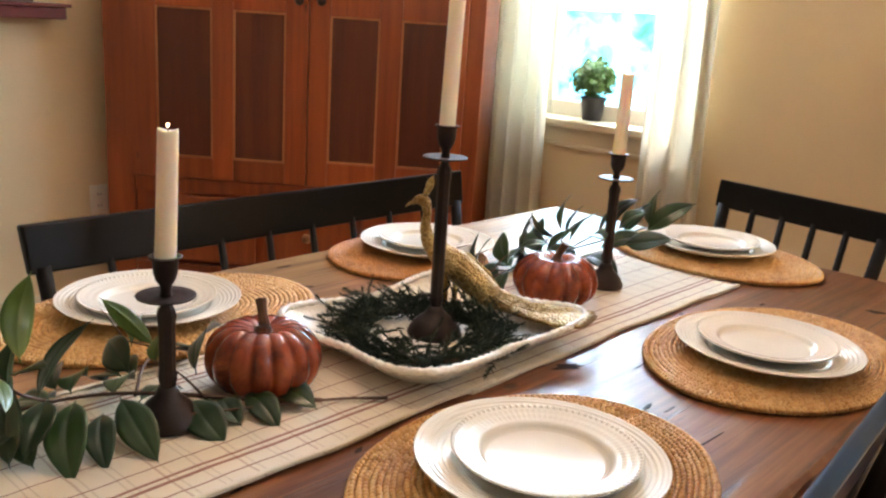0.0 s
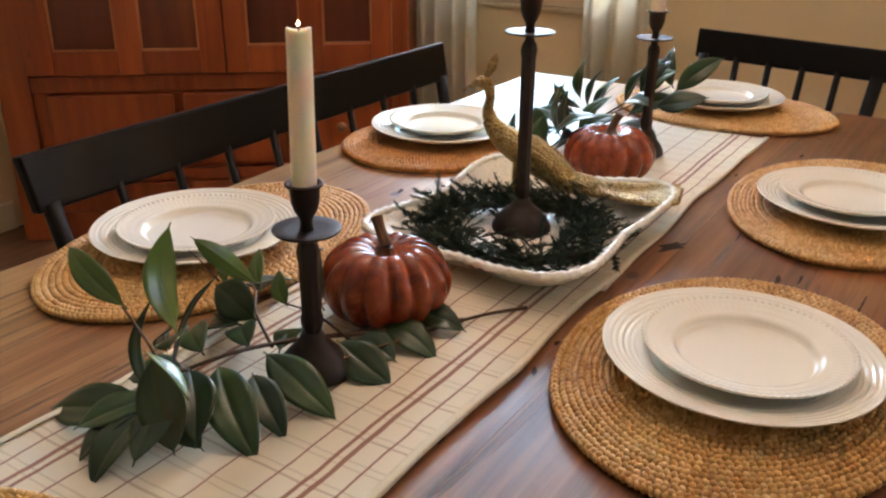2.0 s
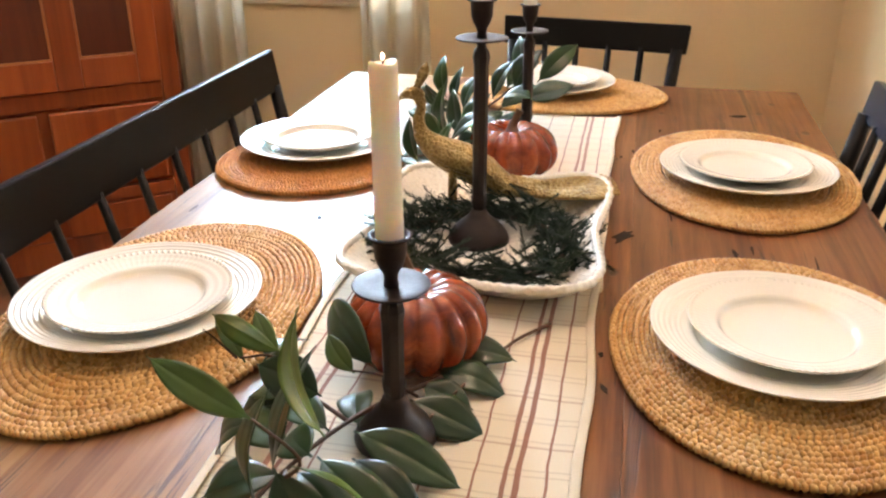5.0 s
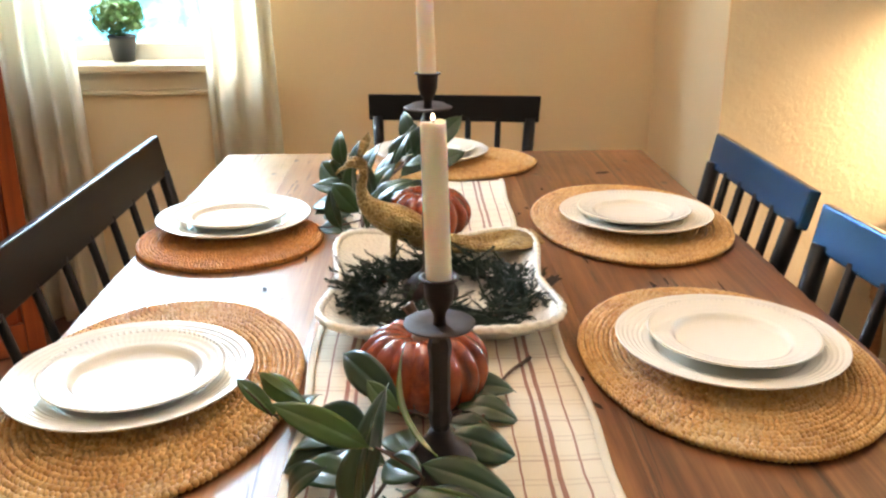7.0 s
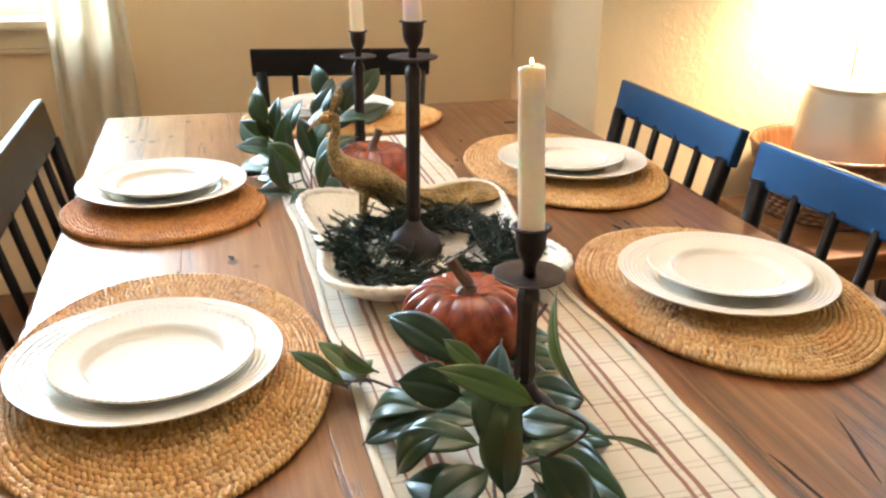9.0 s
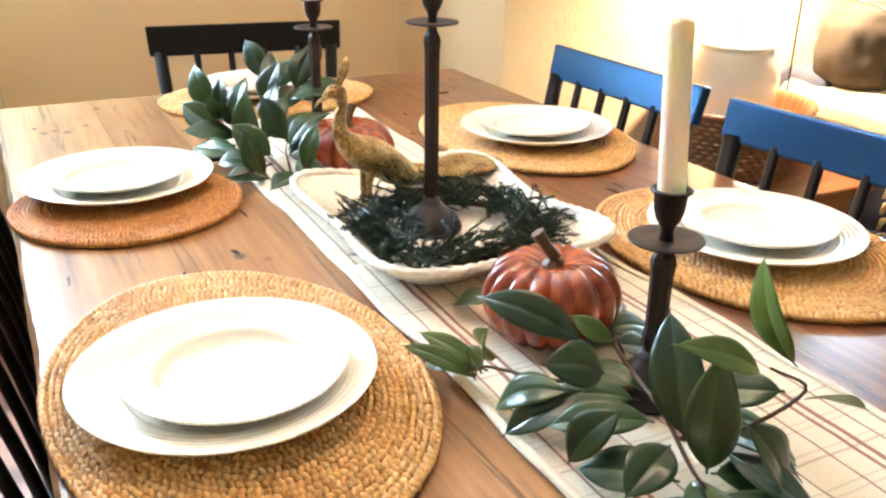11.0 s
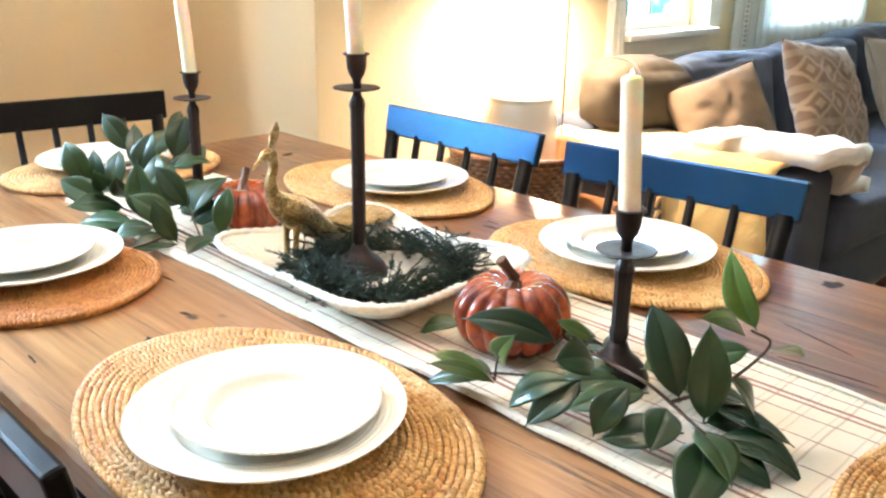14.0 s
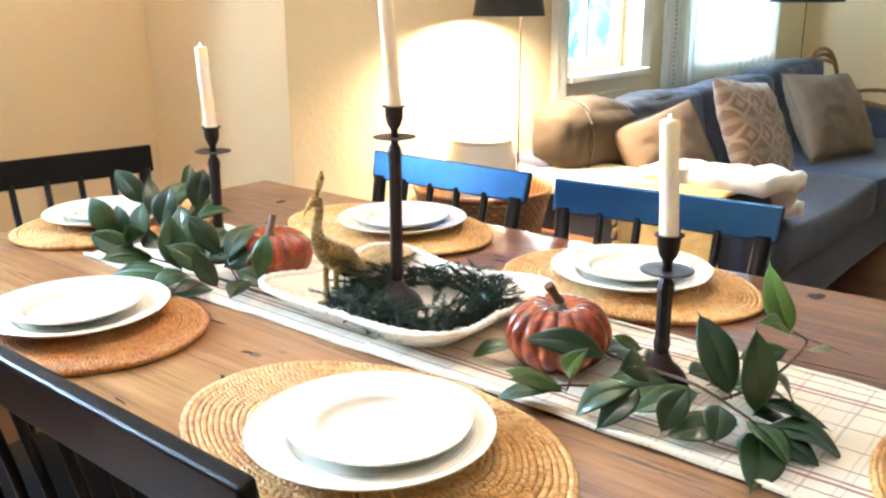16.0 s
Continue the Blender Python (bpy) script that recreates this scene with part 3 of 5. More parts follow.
# ---------------------------------------------------------------- corner cupboard
def cupboard():
    a, b = Vector((-2.952, 1.645, 0)), Vector((-1.938, 2.514, 0))
    ang = math.degrees(math.atan2(b.y - a.y, b.x - a.x))
    W = (b - a).length
    t = thing("corner_cupboard", pose(a.x, a.y, 0, 0, 0, ang), "tall orange pine corner cupboard with panelled doors and drawers", "cupboard")
    body = bmesh.new()
    box(body, 0, W, 0.012, 0.05, 0.10, 2.12)
    H = 2.12
    # a tapering carcass behind the front
    vs = [body.verts.new(p) for p in ((0.0, 0.05, 0), (W, 0.05, 0), (W + 0.05, 0.19, 0), (W * 0.55, 0.60, 0), (-0.02, 0.12, 0))]
    ws = [body.verts.new((v.co.x, v.co.y, H)) for v in vs]
    body.faces.new(vs[::-1])
    body.faces.new(ws)
    for i in range(5):
        j = (i + 1) % 5
        body.faces.new((vs[i], vs[j], ws[j], ws[i]))
    part("body", body, M_PINE, t)
    fr = bmesh.new()
    for x0, x1, z0, z1 in ((0, 0.10, 0.002, H), (W - 0.055, W, 0.002, H), (0.102, W - 0.057, 0.515, 0.570), (0.102, W - 0.057, 2.03, H), (0.102, W - 0.057, 0.002, 0.10), (0.102, W - 0.057, 0.205, 0.245)):
        box(fr, x0, x1, -0.012, 0.012, z0, z1, 0.003)
    part("face_frame", fr, M_PINE, t)

    def panelled(name, x0, x1, z0, z1, cols, zrows, knob):
        y0, y1 = -0.030, -0.012
        edges = [x0, *[c for pr in cols for c in pr], x1]
        door = part(name, solid(edges[0], edges[1], y0, y1, z0, z1, 0.003), M_PINE, t)
        for i in range(2, len(edges), 2):
            part("stile", solid(edges[i], edges[i + 1], y0, y1, z0, z1, 0.003), M_PINE, door)
        zs = [z0, *[c for pr in zrows for c in pr], z1]
        for c0, c1 in cols:
            for i in range(0, len(zs), 2):
                part("rail", solid(c0 + 0.0005, c1 - 0.0005, y0 + 0.001, y1 - 0.001, zs[i], zs[i + 1], 0.003), M_PINE, door)
        for c0, c1 in cols:
            for r0, r1 in zrows:
                p = bmesh.new()
                box(p, c0, c1, -0.019, -0.0125, r0, r1)
                part("panel", p, M_PINE_PANEL, door, "darker recessed panel")
                e = bmesh.new()
                for q in ((c0, c0 + 0.007, r0, r1), (c1 - 0.007, c1, r0, r1), (c0 + 0.007, c1 - 0.007, r0, r0 + 0.007), (c0 + 0.007, c1 - 0.007, r1 - 0.007, r1)):
                    box(e, q[0], q[1], -0.026, -0.0195, q[2], q[3], 0.002)
                part("moulding", e, M_PINE_EDGE, door, "paler moulding round the panel")
        if knob:
            part("knob", moved(lathe([(0, 0.034), (0.010, 0.033), (0.016, 0.026), (0.014, 0.018), (0.007, 0.012), (0.008, 0), (0, 0)], 16), pose(knob[0], -0.030, knob[1], 90)), M_BRASS, door, "dark round knob", True)

    panelled("door", 0.104, 0.728, 0.574, 2.028, ((0.192, 0.392), (0.466, 0.650)), ((0.650, 1.172), (1.27, 1.95)), (0.700, 1.216))
    panelled("door", 0.733, W - 0.058, 0.574, 2.028, ((0.803, 0.976), (1.050, 1.212)), ((0.662, 1.172), (1.27, 1.95)), (0.776, 1.219))
    for x0, x1 in ((0.150, 0.548), (0.580, 0.905), (0.937, 1.262)):
        dr = bmesh.new()
        box(dr, x0, x1, -0.026, -0.0125, 0.262, 0.508, 0.006)
        dw = part("drawer", dr, M_PINE, t)
        part("knob", moved(lathe([(0, 0.036), (0.012, 0.035), (0.018, 0.027), (0.015, 0.018), (0.008, 0.012), (0.009, 0), (0, 0)], 16), pose((x0 + x1) / 2, -0.026, 0.385, 90)), M_WOODKNOB, dw, "turned wooden knob", True)
    for x0, x1 in ((0.150, 0.548), (0.580, 0.905), (0.937, 1.262)):
        part("lower_panel", solid(x0, x1, -0.020, -0.0125, 0.105, 0.200, 0.004), M_PINE, t)


cupboard()


# ---------------------------------------------------------------- table
TX0, TX1, TY0, TY1, TZ = -1.170, -0.197, -0.03, 1.932, 0.75


def table():
    t = thing("dining_table", pose(0, 0, 0), "long reddish pine dining table with knots and worn planks", "table")
    n = 6
    w = (TX1 - TX0) / n
    for i in range(n):
        x0 = TX0 + i * w
        # the two window-side planks take the colours with painted sheen
        p = part("plank", solid(-w / 2 + 0.0002, w / 2 - 0.0002, TY0, TY1, -0.036, 0), (M_TABLE_SHEEN, M_TABLE_HALF_SHEEN)[i] if i < 2 else M_TABLE, t, "worn plank with window sheen painted paler" if i < 2 else "")
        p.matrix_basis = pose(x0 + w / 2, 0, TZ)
    for x, sg in ((TX0, 1), (TX1, -1)):
        lip = bmesh.new()
        ny = 150
        rows = []
        for j in range(ny + 1):
            y = TY0 + 0.001 + (TY1 - TY0 - 0.002) * j / ny
            c = 0.006 + 0.0035 * noise.noise((y * 9, x, 0)) + 0.002 * noise.noise((y * 45, x, 3))
            rows.append([lip.verts.new((x - sg * 0.007, y, TZ - 0.035)), lip.verts.new((x - sg * (0.007 - 0.002 * noise.noise((y * 20, 1, x))), y, TZ - c)), lip.verts.new((x - sg * (0.007 - c * 0.8), y, TZ - 0.0004)), lip.verts.new((x, y, TZ - 0.0004)), lip.verts.new((x, y, TZ - 0.035))])
        for a, b in zip(rows, rows[1:]):
            for q in range(5):
                lip.faces.new((a[q], a[(q + 1) % 5], b[(q + 1) % 5], b[q]))
        lip.faces.new(rows[0])
        lip.faces.new(rows[-1][::-1])
        part("worn_edge", lip, M_TABLE_SHEEN if sg > 0 else M_TABLE, t, "chipped worn table edge")
    for x0, x1, y0, y1 in ((TX0 + 0.07, TX1 - 0.07, TY0 + 0.07, TY0 + 0.095), (TX0 + 0.07, TX1 - 0.07, TY1 - 0.095, TY1 - 0.07), (TX0 + 0.07, TX0 + 0.095, TY0 + 0.10, TY1 - 0.10), (TX1 - 0.095, TX1 - 0.07, TY0 + 0.10, TY1 - 0.10)):
        part("apron", solid(x0, x1, y0, y1, 0.615, TZ - 0.037, 0.003), M_TABLE_LEG, t)
    prof = [(0, 0), (0.026, 0), (0.030, 0.02), (0.024, 0.06), (0.034, 0.16), (0.042, 0.38), (0.040, 0.48), (0.030, 0.52), (0.040, 0.55), (0.042, 0.565), (0.042, 0.614), (0, 0.614)]
    leg = None
    for x in (TX0 + 0.125, TX1 - 0.125):
        for y in (TY0 + 0.125, TY1 - 0.125):
            if leg is None:
                leg = part("leg", lathe(prof, 20), M_TABLE_LEG, t, "", True)
                leg.matrix_basis = pose(x, y, 0)
            else:
                again("leg", leg, t, pose(x, y, 0))

    rnd = random.Random(12)
    for x, y, a, b, turn in KNOTS:
        k = bmesh.new()
        top, low = [], []
        for i in range(14):
            g = 2 * math.pi * i / 14
            w = 1 + 0.35 * rnd.uniform(-1, 1)
            top.append(k.verts.new((a * w * math.cos(g), b * w * math.sin(g), 0.00035)))
            low.append(k.verts.new((a * w * math.cos(g), b * w * math.sin(g), -0.004)))
        k.faces.new(top)
        k.faces.new(low[::-1])
        for i in range(14):
            k.faces.new((top[i], low[i], low[(i + 1) % 14], top[(i + 1) % 14]))
        part("knot", k, M_KNOT, t, "dark knot in the wood", False, pose(x, y, TZ, 0, 0, turn))


# x, y, half width, half length and turn of the marks in the wood
KNOTS = [
    (-0.332, 1.710, 0.015, 0.010, 10), (-0.533, 1.072, 0.010, 0.022, -25), (-0.526, 1.446, 0.0022, 0.009, 8), (-0.544, 1.411, 0.0025, 0.006, 0), (-0.556, 0.562, 0.0024, 0.009, 10),
    (-1.121, 1.752, 0.004, 0.005, 0), (-1.014, 1.013, 0.0030, 0.0085, -35), (-0.944, 1.054, 0.0028, 0.010, 12), (-0.237, 0.544, 0.014, 0.013, 0), (-0.510, 0.440, 0.0016, 0.050, 4),
    (-0.432, 0.486, 0.0014, 0.045, -18), (-0.982, 0.895, 0.0018, 0.007, 30), (-0.930, 0.908, 0.0016, 0.009, -20), (-0.541, 0.703, 0.0030, 0.008, 20), (-0.546, 0.764, 0.0026, 0.005, 0),
    (-0.394, 1.042, 0.0030, 0.016, 8), (-0.372, 1.060, 0.0016, 0.012, 0), (-1.090, 1.722, 0.0020, 0.009, 30), (-0.960, 1.480, 0.0016, 0.012, 5), (-0.480, 1.580, 0.0022, 0.010, -6),
    (-0.260, 1.560, 0.0018, 0.014, 3), (-0.470, 1.150, 0.0014, 0.020, 2), (-1.130, 1.050, 0.0016, 0.012, -4), (-0.900, 1.180, 0.0014, 0.016, 3), (-0.300, 1.020, 0.0013, 0.030, -2),
]

table()


# ---------------------------------------------------------------- seating
def spindle_seat(name, m, length, spindles, rail, label, category, group, paint, stout=1.0):
    """A black seat with a plain top rail on thin spindles; its back stands at local -y."""
    t = thing(name, m, label, category, group)
    h = length / 2
    top = 0.853
    lean = 0.16
    rl = solid(-h, h, -0.0095, 0.0095, -rail, 0, 0.004)
    for v in rl.verts:
        v.co.x *= 1 - 0.25 * (-v.co.z) * (1 if length < 0.7 else 0.5)
    part("top_rail", rl, paint, t, "", False, pose(0, -0.262, top, 12))
    zr, zs = top - rail, 0.452
    yr, ys = -0.262 + 0.21 * rail + 0.002, -0.175

    def rod(nm, x, r0, r1, top_x):
        b = tube([(x, ys, zs), ((x + top_x) / 2, (yr + ys) / 2, (zr + zs) / 2 + 0.02), (top_x, yr, zr + 0.012)], [r0 * stout, (r0 + r1) / 2 * stout, r1 * stout], 10)
        part(nm, b, M_BLACK, t, "", True)

    for s in (-1, 1):
        rod("back_post", s * (h - 0.045), 0.012, 0.0125, s * (h - 0.026))
    for i in range(spindles):
        x = -h + 0.03 + (length - 0.06) * (i + 1) / (spindles + 1)
        rod("spindle", x * 0.95, 0.0075, 0.0065, x)
    part("seat", solid(-h + 0.01, h - 0.01, -0.205, 0.20, 0.418, 0.456, 0.010), M_BLACK, t)
    for sx in (-1, 1):
        for sy in (-1, 1):
            b = tube([(sx * (h - 0.02), sy * 0.19, 0.0), (sx * (h - 0.045), sy * 0.155, 0.25), (sx * (h - 0.06), sy * 0.14, 0.42)], [0.012, 0.018, 0.013], 10)
            part("leg", b, M_BLACK, t, "", True)
        part("stretcher", tube([(sx * (h - 0.037), -0.165, 0.18), (sx * (h - 0.037), 0.165, 0.18)], 0.009, 8), M_BLACK, t, "", True)
    part("stretcher", tube([(-h + 0.04, 0, 0.182), (h - 0.04, 0, 0.182)], 0.009, 8), M_BLACK, t, "", True)
    return t


# blue rails on this pair imitate sky reflected in black paint
chair = spindle_seat("dining_chair", pose(-0.384, 1.382, 0, 0, 0, 90), 0.442, 4, 0.066, "black painted spindle-back chair under the table, blue window reflection painted on its rail", "chair", "chairs round the table", M_BLACK_BLUE_GLARE, 1.25)
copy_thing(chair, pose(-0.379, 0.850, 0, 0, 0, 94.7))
spindle_seat("dining_chair", pose(-0.671, 1.873, 0, 0, 0, 171.5), 0.442, 4, 0.066, "black painted spindle-back dining chair at the table's end", "chair", "chairs round the table", M_BLACK, 1.15)
spindle_seat("bench", pose(-0.992, 1.1475, 0, 0, 0, -90), 0.997, 8, 0.078, "long black painted bench with a spindle back", "bench", "", M_BLACK)


# ---------------------------------------------------------------- place settings
MAT_R, MAT_H = 0.192, 0.012


def mat_core():
    """The flat body under a mat's stitches."""
    def shape(a, r, z):
        return r * (1 + 0.006 * math.sin(3 * a + 1) + 0.004 * math.sin(7 * a)), z
    return lathe([(0, MAT_H - 0.0055), (MAT_R - 0.006, MAT_H - 0.0055), (MAT_R - 0.0015, MAT_H - 0.0075), (MAT_R - 0.0005, 0.004), (MAT_R - 0.003, 0.0005), (0, 0.0005)], 120, shape)


def mat_stitches():
    """Rows of plump slanting stitches, coiled from the middle to the edge, with two more rows down the side."""
    rnd = random.Random(31)
    rows, pitch = 29, MAT_R / 29
    nu, nv = 7, 5
    verts, faces = [], []
    spots = [(pitch * (k + 0.5), MAT_H - 0.0045, 1.0, k) for k in range(2, rows)] + [(MAT_R - 0.0003, 0.0062, 0.95, rows), (MAT_R - 0.0018, 0.0028, 0.8, rows + 1)]
    for r, z, size, k in spots:
        count = max(6, int(2 * math.pi * r / 0.0070))
        for i in range(count):
            a = 2 * math.pi * (i + 0.5 * (k % 2) + rnd.uniform(-0.10, 0.10)) / count + 0.4 * k
            wob = 1 + 0.006 * math.sin(3 * a + 1) + 0.004 * math.sin(7 * a)
            rr = r * wob + rnd.uniform(-0.0005, 0.0005)
            slant = (0.55 if k % 2 else -0.55) + rnd.uniform(-0.16, 0.16)
            long, wide, high = 0.0046 * size * rnd.uniform(0.92, 1.08), 0.0031 * size * rnd.uniform(0.93, 1.07), 0.0036 * size * rnd.uniform(0.9, 1.08)
            ca, sa, cs, ss = math.cos(a), math.sin(a), math.cos(slant), math.sin(slant)
            first = len(verts)
            for q in range(nv):
                th = math.pi * (q + 0.5) / nv
                for p in range(nu):
                    ph = 2 * math.pi * p / nu
                    u, v, w = long * math.sin(th) ** 0.8 * math.cos(ph), wide * math.sin(th) ** 0.8 * math.sin(ph), high * math.cos(th)
                    along, out = u * cs - v * ss, u * ss + v * cs
                    verts.append(((rr + out) * ca - along * sa, (rr + out) * sa + along * ca, max(0.0004, z + w + rnd.uniform(-0.0002, 0.0002))))
            for q in range(nv - 1):
                for p in range(nu):
                    a0, a1 = first + q * nu + p, first + q * nu + (p + 1) % nu
                    faces.append((a0, a0 + nu, a1 + nu, a1))
            faces.append(tuple(first + p for p in range(nu)))
    me = bpy.data.meshes.new("stitches")
    me.from_pydata(verts, [], faces)
    for f in me.polygons:
        f.use_smooth = True
    me.materials.append(M_MAT)
    return me


def plate(R, well, rise, ribs, beads):
    prof = [(0, 0.0050), (well * 0.94, 0.0046), (well * 0.985, 0.0052), (well * 1.03, 0.0088), (well * 1.07, 0.0118)]
    n = 34
    for i in range(n + 1):
        u = i / n
        r = well * 1.12 + (R - 0.003 - well * 1.12) * u
        z = 0.0125 + (rise - 0.0125) * u ** 1.15
        if ribs and 0.12 < u < 0.95:
            z += 0.00046 * math.sin(u * ribs * 2 * math.pi)
        prof.append((r, z))
    prof += [(R - 0.001, rise + 0.0012), (R, rise + 0.0004), (R - 0.001, rise - 0.0012), (R * 0.8, rise * 0.45), (well * 1.02, 0.004), (well * 0.86, 0.0), (well * 0.80, 0.0), (well * 0.78, 0.002), (0, 0.002)]

    def shape(a, r, z):
        if beads and r > R - 0.0050 and z > rise * 0.8:
            z += 0.0017 * max(0, math.sin(beads * a)) * (1 if r < R - 0.0012 else 0.4)
        elif beads and well * 1.14 < r < R - 0.0060 and z > 0.011:
            u = (r - well * 1.12) / (R - well * 1.12)
            z += 0.00020 * math.sin(beads * 0.5 * a + 9 * u) * math.sin(beads * 0.5 * a - 9 * u)
        return r, z
    return lathe(prof, 504 if beads else 180, shape)


# plate x, y; the small plate's shift; turn; mat x, y and its half width and half length
SETTINGS = [(-0.374, 0.795, 0.004, 0.003, 0, -0.376, 0.799, 0.163, 0.213), (-0.359, 1.308, -0.004, 0.002, 40, -0.361, 1.344, 0.166, 0.230),
            (-1.031, 0.739, 0.006, -0.006, 75, -1.018, 0.757, 0.160, 0.236), (-1.035, 1.318, -0.003, 0.004, 110, -1.033, 1.268, 0.148, 0.148),
            (-0.697, 1.815, 0.002, 0.0, 200, -0.681, 1.805, 0.214, 0.160), (-0.690, 0.165, 0.0, 0.0, 300, -0.690, 0.175, 0.214, 0.162)]
first = None
for x, y, dx, dy, turn, mx, my, ma, mb in SETTINGS:
    if first is None:
        mat_ob = tagged(part("placemat", mat_core(), M_MAT, None, "", True), "oval coiled seagrass placemat on the table", "placemat", "placemats")
        weave = tagged(new("stitches", mat_stitches()), "", "", "", "stuff")
        weave.parent = mat_ob
        plate_ob = tagged(part("dinner_plate", plate(0.128, 0.081, 0.021, 6, 0), M_CHINA, None, "", True), "white china dinner plate with a ribbed rim on a placemat", "plate", "dinner plates")
        salad_ob = tagged(part("salad_plate", plate(0.0960, 0.0625, 0.018, 0, 84), M_CHINA, None, "", True), "small white plate with a beaded rim on a dinner plate", "plate", "salad plates")
        first = mat_ob, plate_ob, salad_ob
    else:
        mat_ob, plate_ob, salad_ob = (copy_thing(o, pose(0, 0, 0)) for o in first)
    quarter = 90 if ma > mb else 0
    sx, sy = (mb, ma) if quarter else (ma, mb)
    mat_ob.matrix_basis = pose(mx, my, TZ + 0.0006, 0, 0, quarter) @ Matrix.Diagonal((sx / MAT_R, sy / MAT_R, 1, 1))
    if ma == mb:
        for ob in (mat_ob, *mat_ob.children):
            ob.material_slots[0].link = "OBJECT"
            ob.material_slots[0].material = M_MAT_ORANGE
        tagged(mat_ob, "smaller round orange-brown seagrass placemat on the table")
    plate_ob.matrix_basis = pose(x, y, TZ + MAT_H + 0.001, 0, 0, turn)
    salad_ob.matrix_basis = pose(x + dx, y + dy, TZ + MAT_H + 0.010, 0, 0, turn * 2)


# ---------------------------------------------------------------- runner
def runner(x0, x1, y0, y1, z, seed, label):
    rnd = random.Random(seed)
    nx, ny = 24, max(10, int((y1 - y0) / 0.012))
    bm = bmesh.new()
    cx, cy = (x0 + x1) / 2, (y0 + y1) / 2
    rows = []
    for j in range(ny + 1):
        v = j / ny
        row = []
        for i in range(nx + 1):
            u = i / nx
            e = 0.003 * math.sin(7 * v + seed) + 0.002 * math.sin(19 * v + 2 * seed)
            x = (x0 - cx) + (x1 - x0) * u + e
            y = (y0 - cy) + (y1 - y0) * v + 0.003 * math.sin(5 * u + seed)
            rise = 0.0006 + 0.0009 * (1 + noise.noise((x * 9, y * 9, seed))) + (0.0015 * max(0, abs(u - 0.5) - 0.42) * 12) * (0.5 + 0.5 * math.sin(40 * v + seed))
            row.append(bm.verts.new((x, y, rise)))
        rows.append(row)
    for a, b in zip(rows, rows[1:]):
        for i in range(nx):
            bm.faces.new((a[i], a[i + 1], b[i + 1], b[i]))
    ob = part("table_runner", bm, M_RUNNER, None, "", True, pose(cx, cy, z))
    s = ob.modifiers.new("thickness", "SOLIDIFY")
    s.thickness, s.offset = 0.0016, 1.0
    for side in (0, 1):
        hem = bmesh.new()
        pts = []
        for j in range(ny + 1):
            v = j / ny
            e = 0.003 * math.sin(7 * v + seed) + 0.002 * math.sin(19 * v + 2 * seed)
            pts.append(((x0 - cx) + (x1 - x0) * side + e + (0.004 if side == 0 else -0.004), (y0 - cy) + (y1 - y0) * v + 0.003 * math.sin(5 * side + seed), 0.0042 + 0.0006 * math.sin(40 * v + seed)))
        tube(pts, [(0.0045, 0.0011)] * len(pts), 8, hem)
        part("hem", hem, M_HEM, ob, "stitched cream hem", True)
    return tagged(ob, label, "table runner", "table runners")


runner(-0.852, -0.556, 0.90, 1.648, TZ + 0.0008, 1, "cream plaid cotton table runner with rust stripes")
runner(-0.850, -0.553, 0.22, 0.945, TZ + 0.0042, 4, "cream plaid cotton table runner overlapping another")


# ---------------------------------------------------------------- tray
def tray():
    """A rounded oblong platter whose corners flare out."""
    A, B = 0.142, 0.180
    n = 160

    def outline(a, k, wave):
        c, s = math.cos(a), math.sin(a)
        p = 4.2
        r = 1.0 / ((abs(c) / A) ** p + (abs(s) / B) ** p) ** (1 / p)
        corner = abs(math.sin(2 * math.atan2(s * A, c * B)))
        r *= 1 + wave * (0.115 * corner ** 4 - 0.055 * (1 - corner) ** 1.5)
        return r * k * c, r * k * s, corner

    prof = [(0.0, 0.006, 0), (0.35, 0.006, 0), (0.68, 0.006, 0.2), (0.735, 0.008, 0.3), (0.78, 0.014, 0.5), (0.83, 0.021, 0.8), (0.90, 0.0265, 1), (0.965, 0.031, 1), (0.99, 0.0325, 1), (1.0, 0.031, 1), (0.995, 0.028, 1), (0.93, 0.021, 1), (0.84, 0.012, 0.8), (0.76, 0.002, 0.4), (0.72, 0.0, 0.3), (0.0, 0.0, 0)]
    bm = bmesh.new()
    rings = []
    for k, z, wave in prof:
        if k == 0:
            rings.append([bm.verts.new((0, 0, z))] * n)
            continue
        ring = []
        for i in range(n):
            a = 2 * math.pi * i / n
            x, y, corner = outline(a, k, wave)
            lift = 0.011 * corner ** 3 * max(0, k - 0.8) / 0.2
            scallop = 0.0006 * math.sin(46 * a) * (1 if k > 0.95 else 0)
            ring.append(bm.verts.new((x, y, z + lift + scallop)))
        rings.append(ring)
    for a, b in zip(rings, rings[1:]):
        for i in range(n):
            j = (i + 1) % n
            q = []
            for v in (a[i], a[j], b[j], b[i]):
                if v not in q:
                    q.append(v)
            if len(q) > 2:
                bm.faces.new(q)
    ob = tagged(part("platter", bm, M_TRAY, None, "", True, pose(-0.700, 0.990, TZ + 0.0052)), "embossed cream ceramic platter with flared corners", "platter")
    lip = []
    for i in range(241):
        a = 2 * math.pi * i / 240
        x, y, corner = outline(a, 0.985, 1)
        lip.append((x, y, 0.0318 + 0.011 * corner ** 3 * 0.93))
    part("beaded_rim", tube(lip, [0.0052 + 0.0009 * math.sin(i * 2.1) for i in range(241)], 10), M_TRAY, ob, "", True)
    return ob


tray()


